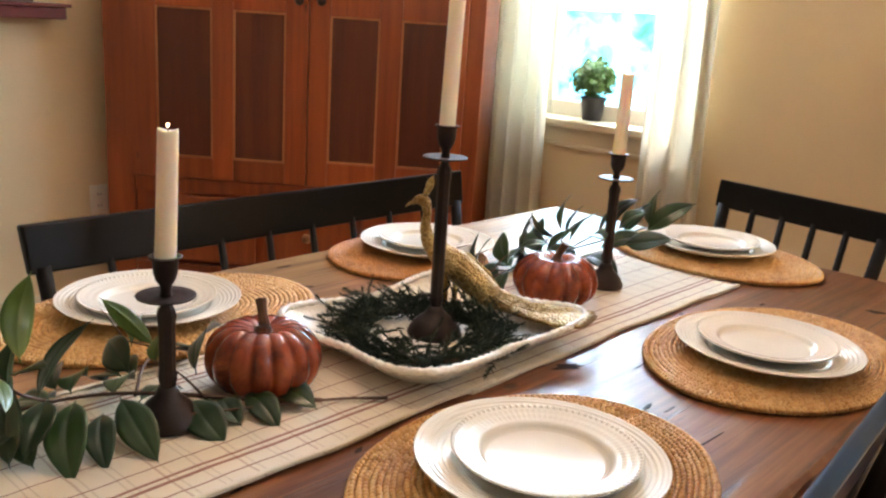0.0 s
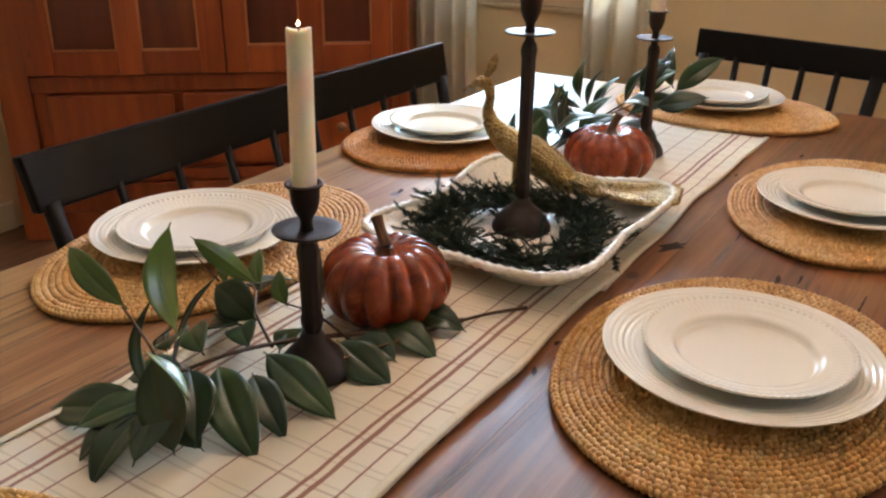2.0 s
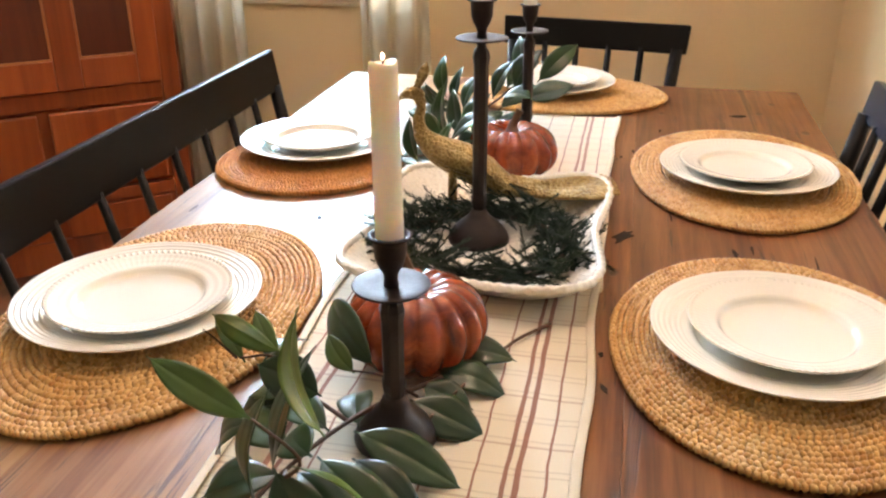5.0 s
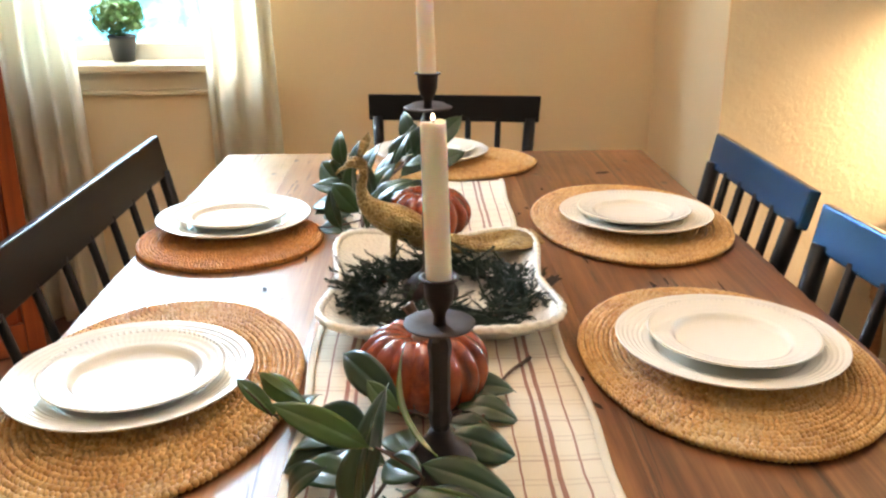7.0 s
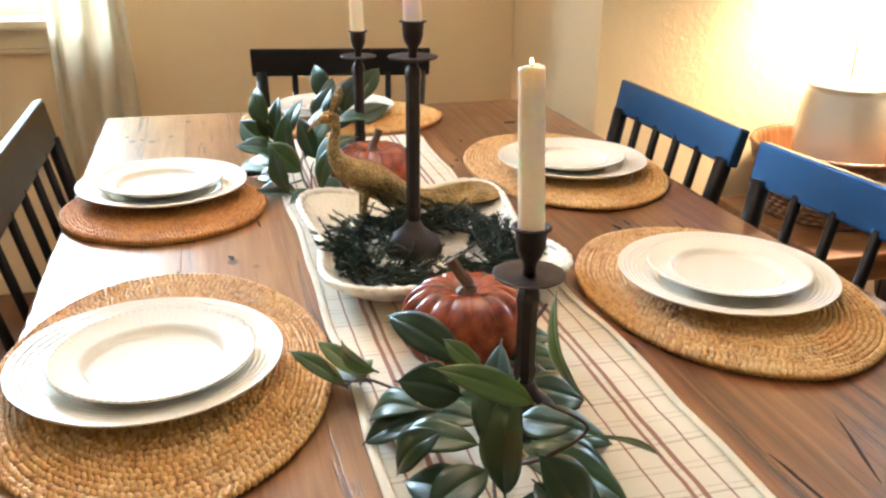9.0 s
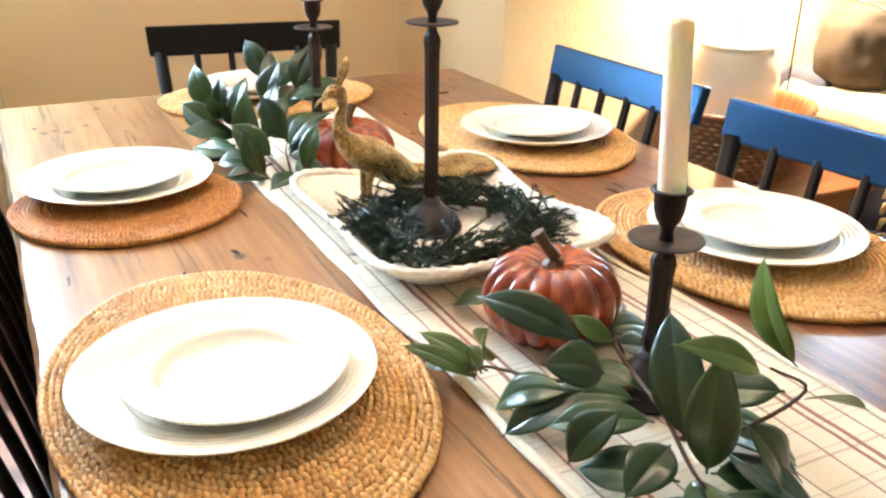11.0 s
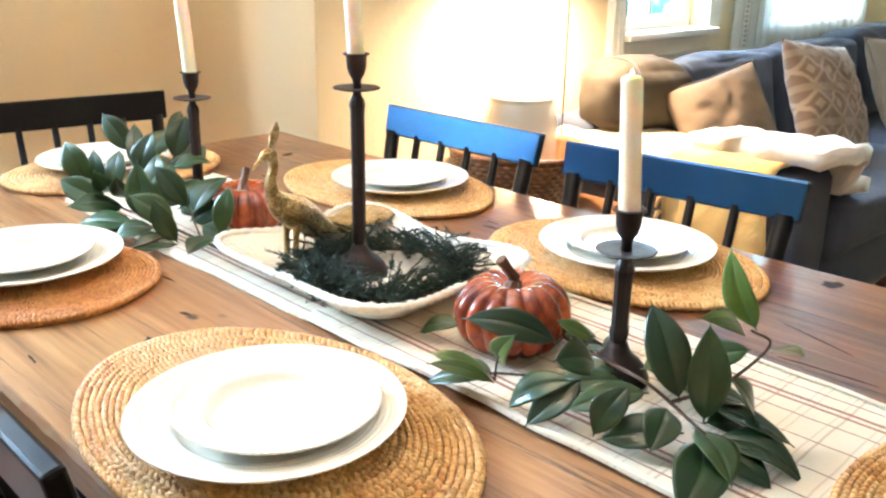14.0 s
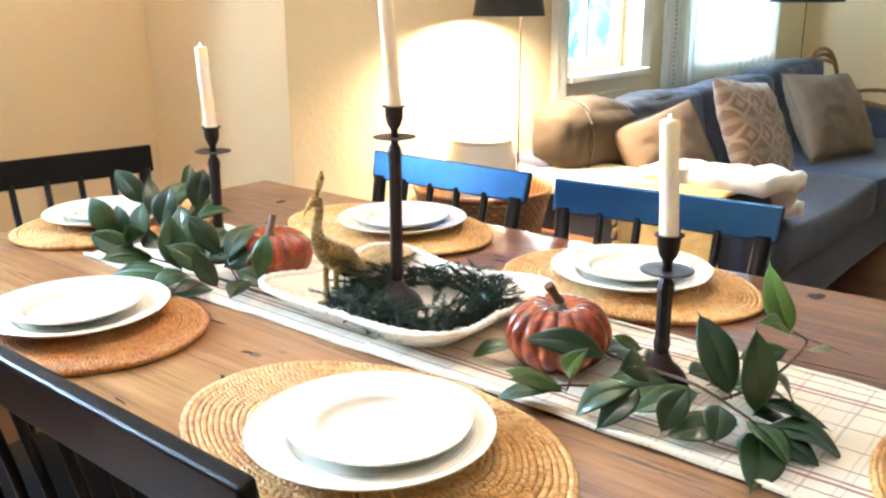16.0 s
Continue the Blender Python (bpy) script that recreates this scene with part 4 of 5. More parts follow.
# ---------------------------------------------------------------- candles
def candlestick(x, y, z, pan_z, cup_z, candle_top, base_r, label):
    t = thing("candlestick", pose(x, y, z), label, "candlestick", "candlesticks")
    h, c = pan_z - z, cup_z - z
    part("base", lathe([(0, 0), (base_r, 0), (base_r * 1.02, 0.003), (base_r * 0.98, 0.008), (base_r * 0.86, 0.016), (base_r * 0.66, 0.024), (base_r * 0.42, 0.031), (0.012, 0.036), (0.0095, 0.042), (0, 0.042)], 36), M_IRON, t, "", True)
    part("stem", lathe([(0, 0.0425), (0.0080, 0.0425), (0.0100, 0.050), (0.0104, 0.056), (0.0090, 0.062), (0.0092, h - 0.030), (0.0106, h - 0.020), (0.0092, h - 0.013), (0.0060, h - 0.008), (0.0052, h - 0.002), (0, h - 0.002)], 8), M_IRON, t)
    part("drip_pan", lathe([(0, h - 0.0015), (0.018, h - 0.0015), (0.0300, h + 0.0010), (0.0308, h + 0.0024), (0.0296, h + 0.0030), (0.018, h + 0.0014), (0, h + 0.0014)], 36), M_IRON, t, "flat round drip pan", True)
    part("candle_cup", lathe([(0, h + 0.0016), (0.0060, h + 0.0016), (0.0052, h + 0.008), (0.0062, h + 0.013), (0.0100, h + 0.019), (0.0124, h + 0.027), (0.0132, c - 0.003), (0.0168, c - 0.0015), (0.0172, c), (0.0136, c + 0.0005), (0.0122, c - 0.008), (0, c - 0.008)], 28), M_IRON, t, "", True)
    ct = candle_top - cup_z
    cd = thing("candle", pose(x, y, cup_z - 0.0075, -3.2, -1.5, 0), "lit ivory taper candle in a dark candlestick", "candle", "candles")
    L = ct + 0.0075
    prof = [(0, 0), (0.0108, 0), (0.0110, 0.004)]
    prof += [(0.0110 - 0.0005 * i / 8, 0.004 + (L - 0.008) * i / 8) for i in range(1, 9)]
    prof += [(0.0103, L - 0.0005), (0.0092, L), (0.006, L - 0.003), (0, L - 0.0035)]

    def drip(a, r, zz):
        return r * (1 + 0.010 * math.sin(3 * a + 20 * zz + x * 40) + 0.006 * math.sin(7 * a)), zz + (0.0012 * math.sin(2 * a + x * 9) if zz > L - 0.006 else 0)
    part("wax", lathe(prof, 28, drip), M_WAX, cd, "", True)
    part("wick", tube([(0, 0, L - 0.0036), (0.0004, 0, L + 0.001), (0.0008, 0, L + 0.003)], 0.0007, 6), M_SLOT, cd)
    part("flame", lathe([(0, L + 0.0012), (0.0011, L + 0.0019), (0.0015, L + 0.0032), (0.0011, L + 0.0048), (0.0005, L + 0.0062), (0, L + 0.0068)], 12), M_FLAME, cd, "small warm flame", True)


candlestick(-0.708, 0.579, TZ + 0.0075, 0.899, 0.943, 1.072, 0.034, "short dark bronzed iron candlestick with a drip pan")
candlestick(-0.711, 0.997, TZ + 0.0115, 1.012, 1.057, 1.235, 0.038, "tallest dark bronzed iron candlestick on the platter")
candlestick(-0.706, 1.430, TZ + 0.0040, 0.945, 0.989, 1.123, 0.032, "dark bronzed iron candlestick of middle height")


# ---------------------------------------------------------------- pumpkins
def pumpkin(x, y, z, R, H, turn, lean, label):
    t = thing("pumpkin", pose(x, y, z, 0, 0, turn), label, "pumpkin", "pumpkins")
    ribs = 15

    prof = []
    for i in range(37):
        th = math.pi * i / 36
        r = R * (0.17 + 0.83 * math.sin(th) ** 0.85) if 0 < i < 36 else 0.0
        if i and i < 6:
            r = R * (0.10 + 0.105 * i) * 0.98
        if i > 31 and i < 36:
            r = R * (0.08 + 0.11 * (36 - i))
        zz = H * 0.5 - H * 0.5 * math.cos(th)
        dip = 0.16 * H * math.exp(-(r / (0.33 * R)) ** 2)
        zz += dip if i < 18 else -dip
        prof.append((r, zz))
    lo = min(p[1] for p in prof)
    prof = [(r, q - lo) for r, q in prof]

    def shape(a, r, q):
        g = abs(math.sin(ribs * a / 2 + 0.25 * math.sin(2 * a))) ** 0.55
        k = 0.86 + 0.14 * g
        return r * k * (1 + 0.02 * math.sin(2 * a + turn)), q + (q - H * 0.45) * 0.06 * (g - 0.5)
    part("body", lathe(prof, 180, shape), M_PUMPKIN, t, "", True)
    pts = [(0, 0, H * 0.82), (0.001, 0, H * 0.93), (lean[0] * 0.4, lean[1] * 0.4, H * 1.05), (lean[0], lean[1], H * 1.22)]
    st = tube([tuple(p) for p in spline(pts, 4)], [0.0125, 0.0105, 0.009, 0.008, 0.0072, 0.0066, 0.0062, 0.006, 0.0058, 0.0058, 0.006, 0.0064, 0.0068], 8)
    part("stem", st, M_STEM, t, "brown curved stem")


pumpkin(-0.722, 0.712, TZ + 0.0072, 0.068, 0.085, 20, (-0.012, 0.012), "burnt-orange glazed ceramic pumpkin on the runner")
pumpkin(-0.710, 1.283, TZ + 0.0040, 0.070, 0.082, 80, (0.006, -0.010), "burnt-orange glazed ceramic pumpkin amid leafy sprigs")


# ---------------------------------------------------------------- peacock
def peacock():
    bm = bmesh.new()
    # x, y, z along the spine; half width; half height
    spine = [(-0.824, 1.056, 0.925, 0.0030, 0.0030), (-0.813, 1.058, 0.930, 0.0070, 0.0080), (-0.803, 1.060, 0.928, 0.0080, 0.0090), (-0.799, 1.062, 0.912, 0.0062, 0.0070), (-0.803, 1.064, 0.893, 0.0076, 0.0080),
             (-0.798, 1.067, 0.872, 0.0115, 0.0120), (-0.780, 1.074, 0.853, 0.0175, 0.0190), (-0.754, 1.083, 0.838, 0.0215, 0.0240), (-0.728, 1.092, 0.821, 0.0215, 0.0225), (-0.703, 1.101, 0.803, 0.0210, 0.0190),
             (-0.680, 1.109, 0.793, 0.0200, 0.0120), (-0.645, 1.118, 0.791, 0.0290, 0.0090), (-0.610, 1.127, 0.791, 0.0390, 0.0080), (-0.575, 1.134, 0.793, 0.0430, 0.0075), (-0.548, 1.140, 0.795, 0.0320, 0.0050)]
    rows = spline(spine, 7)
    n = len(rows)
    tube([tuple(q[:3]) for q in rows], [(max(q[3], 0.002), max(q[4], 0.002)) for q in rows], 28, bm)
    tube([(-0.822, 1.056, 0.925), (-0.831, 1.054, 0.921), (-0.836, 1.053, 0.915)], [0.0032, 0.0022, 0.0008], 8, bm)
    # a leaf-shaped crest
    tube([(-0.806, 1.059, 0.933), (-0.801, 1.060, 0.943), (-0.797, 1.061, 0.953), (-0.793, 1.061, 0.962), (-0.791, 1.062, 0.970)], [(0.0035, 0.0035), (0.0028, 0.0050), (0.0028, 0.0072), (0.0024, 0.0060), (0.0010, 0.0015)], 12, bm)
    for dy in (-0.011, 0.011):
        tube([(-0.757, 1.083 + dy, 0.832), (-0.762, 1.083 + dy, 0.805), (-0.762, 1.083 + dy, TZ + 0.0125)], [0.0085, 0.0042, 0.0045], 10, bm)
        for a in (-0.5, 0, 0.5):
            tube([(-0.762, 1.083 + dy, TZ + 0.0145), (-0.776, 1.083 + dy + 0.010 * a, TZ + 0.0130)], [0.0032, 0.0018], 6, bm)
    # a folded wing laid on each flank
    for s in (-1, 1):
        tube([(-0.784, 1.072 + s * 0.016, 0.856), (-0.752, 1.083 + s * 0.0205, 0.842), (-0.718, 1.095 + s * 0.0190, 0.822), (-0.690, 1.105 + s * 0.0140, 0.803)], [(0.004, 0.008), (0.005, 0.014), (0.0045, 0.011), (0.002, 0.003)], 12, bm)
    # shallow ridges of the tail's long feathers, ending in a scalloped hem
    for k in range(-4, 5):
        v = k / 4
        tube([(-0.700, 1.102 + 0.012 * v, 0.8160 - 0.006 * abs(v)), (-0.650, 1.118 + 0.021 * v, 0.7990 - 0.004 * v * v), (-0.600, 1.135 + 0.030 * v, 0.7985 - 0.005 * v * v), (-0.554 - 0.014 * v * v, 1.150 + 0.033 * v, 0.7960 - 0.003 * v * v)], [0.0016, 0.0026, 0.0036, 0.0034], 8, bm)
    tagged(part("peacock_figurine", bm, M_GOLD, None, "", True), "antique gold peacock figurine standing on the platter", "figurine")


peacock()


# ---------------------------------------------------------------- greenery
def leaf_mesh(bm, base, tip, normal, width, curl=0.06, fold=0.05, sway=0.0):
    """A broad oval leaf with a short stalk, a sunken midrib, a waved edge and a drawn-out point."""
    b, t = Vector(base), Vector(tip)
    ax = t - b
    L = ax.length
    ax.normalize()
    nv = Vector(normal)
    nv = (nv - ax * nv.dot(ax)).normalized()
    sd = ax.cross(nv)
    n = 18
    across = (-1.0, -0.72, -0.38, -0.07, 0.0, 0.07, 0.38, 0.72, 1.0)
    rows = []
    for i in range(n + 1):
        u = i / n
        body = max(0.0, (u - 0.05) / 0.95)
        oval = min(1.0, body / 0.95)
        w = 0.5 * width * (4 * oval * (1 - oval)) ** 0.86 * (1.10 - 0.22 * oval) if 0 < oval < 1 else 0.0
        w = max(w, 0.035 * width * (1 - body)) if body > 0.5 else w
        w = max(w, 0.0009 if u < 0.9 else 0.0003)
        p = b + ax * L * u + nv * (-curl * L * ((2 * u - 1) ** 2 - 0.3)) + sd * sway * L * math.sin(math.pi * u)
        row = []
        for k in across:
            lift = fold * w * abs(k) ** 1.25 - 0.05 * w * (abs(k) < 0.05) + 0.06 * w * abs(k) * math.sin(9 * u + 2 * k)
            row.append(bm.verts.new(p + sd * w * k + nv * lift))
        rows.append(row)
    for r0, r1 in zip(rows, rows[1:]):
        for k in range(len(across) - 1):
            bm.faces.new((r0[k], r0[k + 1], r1[k + 1], r1[k]))
    return bm


def sprig(name, label, leaves, stems, young=(), wide=1.0):
    t = thing(name, pose(0, 0, 0), label, "greenery", "leafy sprigs")
    for pts, r in stems:
        rows = spline(pts, 5)
        k = len(rows)
        part("twig", tube([tuple(p) for p in rows], [r * (1 - 0.55 * i / k) for i in range(k)], 7), M_TWIG, t, "", True)
    rnd = random.Random(len(leaves))
    for i, (base, tip, normal, width) in enumerate(leaves):
        fresh = i in young
        ob = part("leaf", leaf_mesh(bmesh.new(), base, Vector(base) + (Vector(tip) - Vector(base)) * 1.09, normal, width * wide, rnd.uniform(0.06, 0.20), rnd.uniform(-0.02, 0.20), rnd.uniform(-0.06, 0.06)), M_LEAF_YOUNG if fresh else M_LEAF, t, "paler young leaf" if fresh else "", True)
        s = ob.modifiers.new("thickness", "SOLIDIFY")
        s.thickness = 0.0006
    return t


NEAR = [
    ((-0.722, 0.432, 0.860), (-0.742, 0.454, 0.933), (-0.85, 0.10, 0.2), 0.036), ((-0.727, 0.412, 0.856), (-0.676, 0.404, 0.838), (-0.45, 0.45, 0.7), 0.024),
    ((-0.756, 0.418, 0.880), (-0.823, 0.424, 0.912), (-0.2, -0.6, 0.8), 0.026), ((-0.775, 0.466, 0.799), (-0.757, 0.514, 0.872), (-0.8, -0.5, 0.3), 0.046),
    ((-0.777, 0.439, 0.787), (-0.767, 0.449, 0.872), (-0.8, -0.55, 0.2), 0.042), ((-0.785, 0.454, 0.780), (-0.829, 0.508, 0.768), (-0.35, -0.25, 0.9), 0.044),
    ((-0.776, 0.439, 0.776), (-0.859, 0.409, 0.760), (-0.35, -0.40, 0.8), 0.056), ((-0.773, 0.436, 0.778), (-0.778, 0.374, 0.760), (-0.3, -0.5, 0.8), 0.038),
    ((-0.768, 0.437, 0.780), (-0.748, 0.360, 0.762), (-0.1, -0.4, 0.9), 0.044), ((-0.760, 0.445, 0.785), (-0.705, 0.432, 0.764), (0.2, -0.5, 0.8), 0.036),
    ((-0.746, 0.624, 0.797), (-0.806, 0.698, 0.818), (-0.65, -0.4, 0.65), 0.040), ((-0.836, 0.640, 0.786), (-0.874, 0.682, 0.806), (-0.4, -0.3, 0.9), 0.022),
    ((-0.836, 0.640, 0.786), (-0.861, 0.706, 0.763), (-0.3, -0.1, 0.9), 0.030), ((-0.834, 0.634, 0.792), (-0.869, 0.590, 0.848), (-0.7, -0.4, 0.5), 0.027),
    ((-0.858, 0.614, 0.794), (-0.902, 0.655, 0.813), (-0.4, -0.4, 0.8), 0.019), ((-0.845, 0.630, 0.790), (-0.826, 0.688, 0.780), (-0.2, -0.3, 0.9), 0.026),
    ((-0.808, 0.562, 0.800), (-0.844, 0.610, 0.766), (-0.45, -0.2, 0.9), 0.038), ((-0.790, 0.564, 0.796), (-0.851, 0.579, 0.764), (-0.4, -0.3, 0.9), 0.038),
    ((-0.806, 0.500, 0.815), (-0.838, 0.512, 0.774), (-0.7, -0.3, 0.5), 0.036), ((-0.766, 0.562, 0.802), (-0.820, 0.568, 0.820), (-0.1, -0.75, 0.6), 0.044),
    ((-0.765, 0.752, 0.786), (-0.779, 0.806, 0.763), (-0.4, 0.0, 0.9), 0.034), ((-0.750, 0.430, 0.832), (-0.718, 0.414, 0.765), (0.45, -0.75, 0.2), 0.046),
    ((-0.743, 0.493, 0.803), (-0.664, 0.452, 0.760), (0.5, -0.5, 0.7), 0.048), ((-0.728, 0.534, 0.796), (-0.646, 0.528, 0.761), (0.4, -0.45, 0.8), 0.044),
    ((-0.722, 0.512, 0.790), (-0.662, 0.485, 0.760), (0.5, -0.4, 0.6), 0.036), ((-0.700, 0.602, 0.784), (-0.638, 0.600, 0.758), (0.4, -0.5, 0.8), 0.046),
    ((-0.692, 0.664, 0.778), (-0.628, 0.661, 0.759), (0.35, -0.4, 0.8), 0.038), ((-0.690, 0.702, 0.772), (-0.629, 0.712, 0.768), (0.2, -0.4, 0.9), 0.038),
    ((-0.744, 0.584, 0.814), (-0.772, 0.606, 0.834), (-0.3, -0.5, 0.8), 0.022), ((-0.725, 0.430, 0.850), (-0.752, 0.470, 0.838), (-0.2, -0.5, 0.8), 0.034),
    ((-0.752, 0.470, 0.806), (-0.700, 0.424, 0.778), (0.5, -0.5, 0.7), 0.038), ((-0.772, 0.500, 0.800), (-0.830, 0.545, 0.786), (-0.3, -0.3, 0.9), 0.038),
    ((-0.755, 0.540, 0.792), (-0.806, 0.590, 0.778), (-0.2, -0.3, 0.9), 0.036), ((-0.770, 0.480, 0.790), (-0.822, 0.462, 0.775), (-0.3, -0.4, 0.9), 0.040),
    ((-0.745, 0.455, 0.795), (-0.722, 0.385, 0.775), (0.2, -0.6, 0.8), 0.038), ((-0.735, 0.560, 0.785), (-0.752, 0.620, 0.775), (-0.1, -0.3, 0.9), 0.036),
    ((-0.700, 0.640, 0.775), (-0.655, 0.632, 0.762), (0.3, -0.4, 0.9), 0.036), ((-0.770, 0.452, 0.782), (-0.806, 0.396, 0.768), (-0.2, -0.5, 0.8), 0.042),
]
# the paler, newest leaves at the twigs' ends
YOUNG = (0, 1, 2, 11, 13, 14, 28)
NEAR_STEMS = [
    ([(-0.640, 0.735, 0.762), (-0.690, 0.655, 0.770), (-0.728, 0.580, 0.784), (-0.752, 0.515, 0.792), (-0.775, 0.455, 0.786), (-0.774, 0.438, 0.778)], 0.0028),
    ([(-0.742, 0.560, 0.782), (-0.800, 0.600, 0.784), (-0.838, 0.636, 0.787), (-0.860, 0.614, 0.796)], 0.0020), ([(-0.764, 0.480, 0.790), (-0.748, 0.440, 0.818), (-0.724, 0.414, 0.857), (-0.756, 0.418, 0.880)], 0.0020),
    ([(-0.700, 0.625, 0.770), (-0.725, 0.605, 0.800), (-0.746, 0.584, 0.816)], 0.0016), ([(-0.600, 0.800, 0.760), (-0.640, 0.735, 0.762), (-0.690, 0.560, 0.776)], 0.0022),
    ([(-0.862, 0.612, 0.797), (-0.874, 0.600, 0.822), (-0.880, 0.592, 0.835)], 0.0011),
]
FAR = [
    ((-0.733, 1.614, 0.829), (-0.756, 1.667, 0.891), (-0.6, -0.7, 0.3), 0.040), ((-0.868, 1.502, 0.812), (-0.878, 1.546, 0.876), (-0.7, -0.6, 0.3), 0.042),
    ((-0.837, 1.361, 0.772), (-0.841, 1.374, 0.864), (-0.8, -0.6, 0.1), 0.048), ((-0.736, 1.453, 0.847), (-0.695, 1.477, 0.908), (-0.5, -0.8, 0.4), 0.042),
    ((-0.753, 1.524, 0.837), (-0.703, 1.531, 0.878), (-0.5, -0.6, 0.6), 0.040), ((-0.751, 1.433, 0.840), (-0.700, 1.403, 0.846), (-0.2, -0.3, 0.9), 0.034),
    ((-0.810, 1.271, 0.808), (-0.741, 1.284, 0.849), (-0.5, -0.3, 0.8), 0.040), ((-0.790, 1.194, 0.860), (-0.810, 1.195, 0.793), (-0.8, -0.5, 0.2), 0.032),
    ((-0.862, 1.350, 0.785), (-0.907, 1.440, 0.777), (-0.4, -0.2, 0.9), 0.046), ((-0.895, 1.297, 0.766), (-0.835, 1.281, 0.762), (-0.2, -0.3, 0.9), 0.042),
    ((-0.840, 1.420, 0.790), (-0.915, 1.450, 0.800), (-0.3, -0.4, 0.9), 0.042), ((-0.850, 1.500, 0.800), (-0.840, 1.530, 0.860), (-0.7, -0.6, 0.3), 0.030),
    ((-0.830, 1.480, 0.800), (-0.800, 1.520, 0.858), (-0.7, -0.6, 0.3), 0.036), ((-0.800, 1.300, 0.805), (-0.820, 1.350, 0.862), (-0.7, -0.5, 0.4), 0.036),
    ((-0.800, 1.262, 0.790), (-0.770, 1.215, 0.768), (-0.3, -0.6, 0.7), 0.036), ((-0.760, 1.480, 0.810), (-0.690, 1.550, 0.830), (0.2, -0.4, 0.9), 0.040),
    ((-0.720, 1.500, 0.820), (-0.640, 1.520, 0.842), (0.2, -0.6, 0.8), 0.042), ((-0.700, 1.540, 0.840), (-0.640, 1.590, 0.895), (0.2, -0.8, 0.4), 0.036),
    ((-0.800, 1.420, 0.800), (-0.755, 1.395, 0.790), (-0.2, -0.4, 0.9), 0.040), ((-0.790, 1.340, 0.800), (-0.740, 1.370, 0.830), (-0.3, -0.5, 0.8), 0.038),
    ((-0.850, 1.240, 0.775), (-0.868, 1.265, 0.835), (-0.6, -0.7, 0.3), 0.030), ((-0.800, 1.230, 0.780), (-0.850, 1.210, 0.770), (-0.2, -0.2, 1.0), 0.036),
    ((-0.760, 1.560, 0.820), (-0.730, 1.600, 0.880), (-0.3, -0.8, 0.4), 0.030), ((-0.820, 1.440, 0.790), (-0.860, 1.400, 0.840), (-0.6, -0.6, 0.5), 0.036),
    ((-0.760, 1.440, 0.800), (-0.690, 1.440, 0.780), (0.1, -0.3, 0.9), 0.040), ((-0.780, 1.500, 0.815), (-0.745, 1.510, 0.880), (-0.7, -0.5, 0.4), 0.044),
    ((-0.800, 1.400, 0.800), (-0.775, 1.440, 0.860), (-0.8, -0.4, 0.4), 0.044), ((-0.860, 1.440, 0.800), (-0.905, 1.500, 0.830), (-0.6, -0.4, 0.6), 0.040),
    ((-0.825, 1.290, 0.790), (-0.870, 1.330, 0.830), (-0.6, -0.5, 0.6), 0.040), ((-0.790, 1.350, 0.795), (-0.735, 1.330, 0.800), (-0.3, -0.4, 0.8), 0.044),
    ((-0.815, 1.380, 0.790), (-0.770, 1.400, 0.850), (-0.7, -0.6, 0.3), 0.040), ((-0.840, 1.460, 0.800), (-0.880, 1.430, 0.845), (-0.6, -0.6, 0.4), 0.036),
    ((-0.805, 1.290, 0.790), (-0.765, 1.262, 0.815), (-0.4, -0.6, 0.7), 0.040), ((-0.850, 1.400, 0.785), (-0.905, 1.380, 0.768), (-0.3, -0.3, 0.9), 0.044),
    ((-0.840, 1.330, 0.780), (-0.890, 1.355, 0.772), (-0.3, -0.3, 0.9), 0.040),
]
FAR_STEMS = [
    ([(-0.800, 1.130, 0.764), (-0.815, 1.230, 0.772), (-0.820, 1.340, 0.780), (-0.800, 1.430, 0.795), (-0.760, 1.520, 0.815), (-0.730, 1.610, 0.832)], 0.0026),
    ([(-0.820, 1.340, 0.780), (-0.850, 1.430, 0.790), (-0.870, 1.505, 0.812)], 0.0020), ([(-0.800, 1.430, 0.795), (-0.755, 1.450, 0.830), (-0.735, 1.455, 0.848)], 0.0018),
    ([(-0.815, 1.230, 0.772), (-0.812, 1.262, 0.800), (-0.806, 1.275, 0.812)], 0.0016), ([(-0.820, 1.300, 0.776), (-0.870, 1.290, 0.768), (-0.895, 1.298, 0.766)], 0.0016),
]
sprig("leafy_sprig", "glossy dark green laurel sprig laid along the runner", NEAR, NEAR_STEMS, YOUNG, 0.88)
sprig("leafy_sprig", "glossy dark green laurel sprig round a candlestick", FAR, FAR_STEMS, (), 1.06)


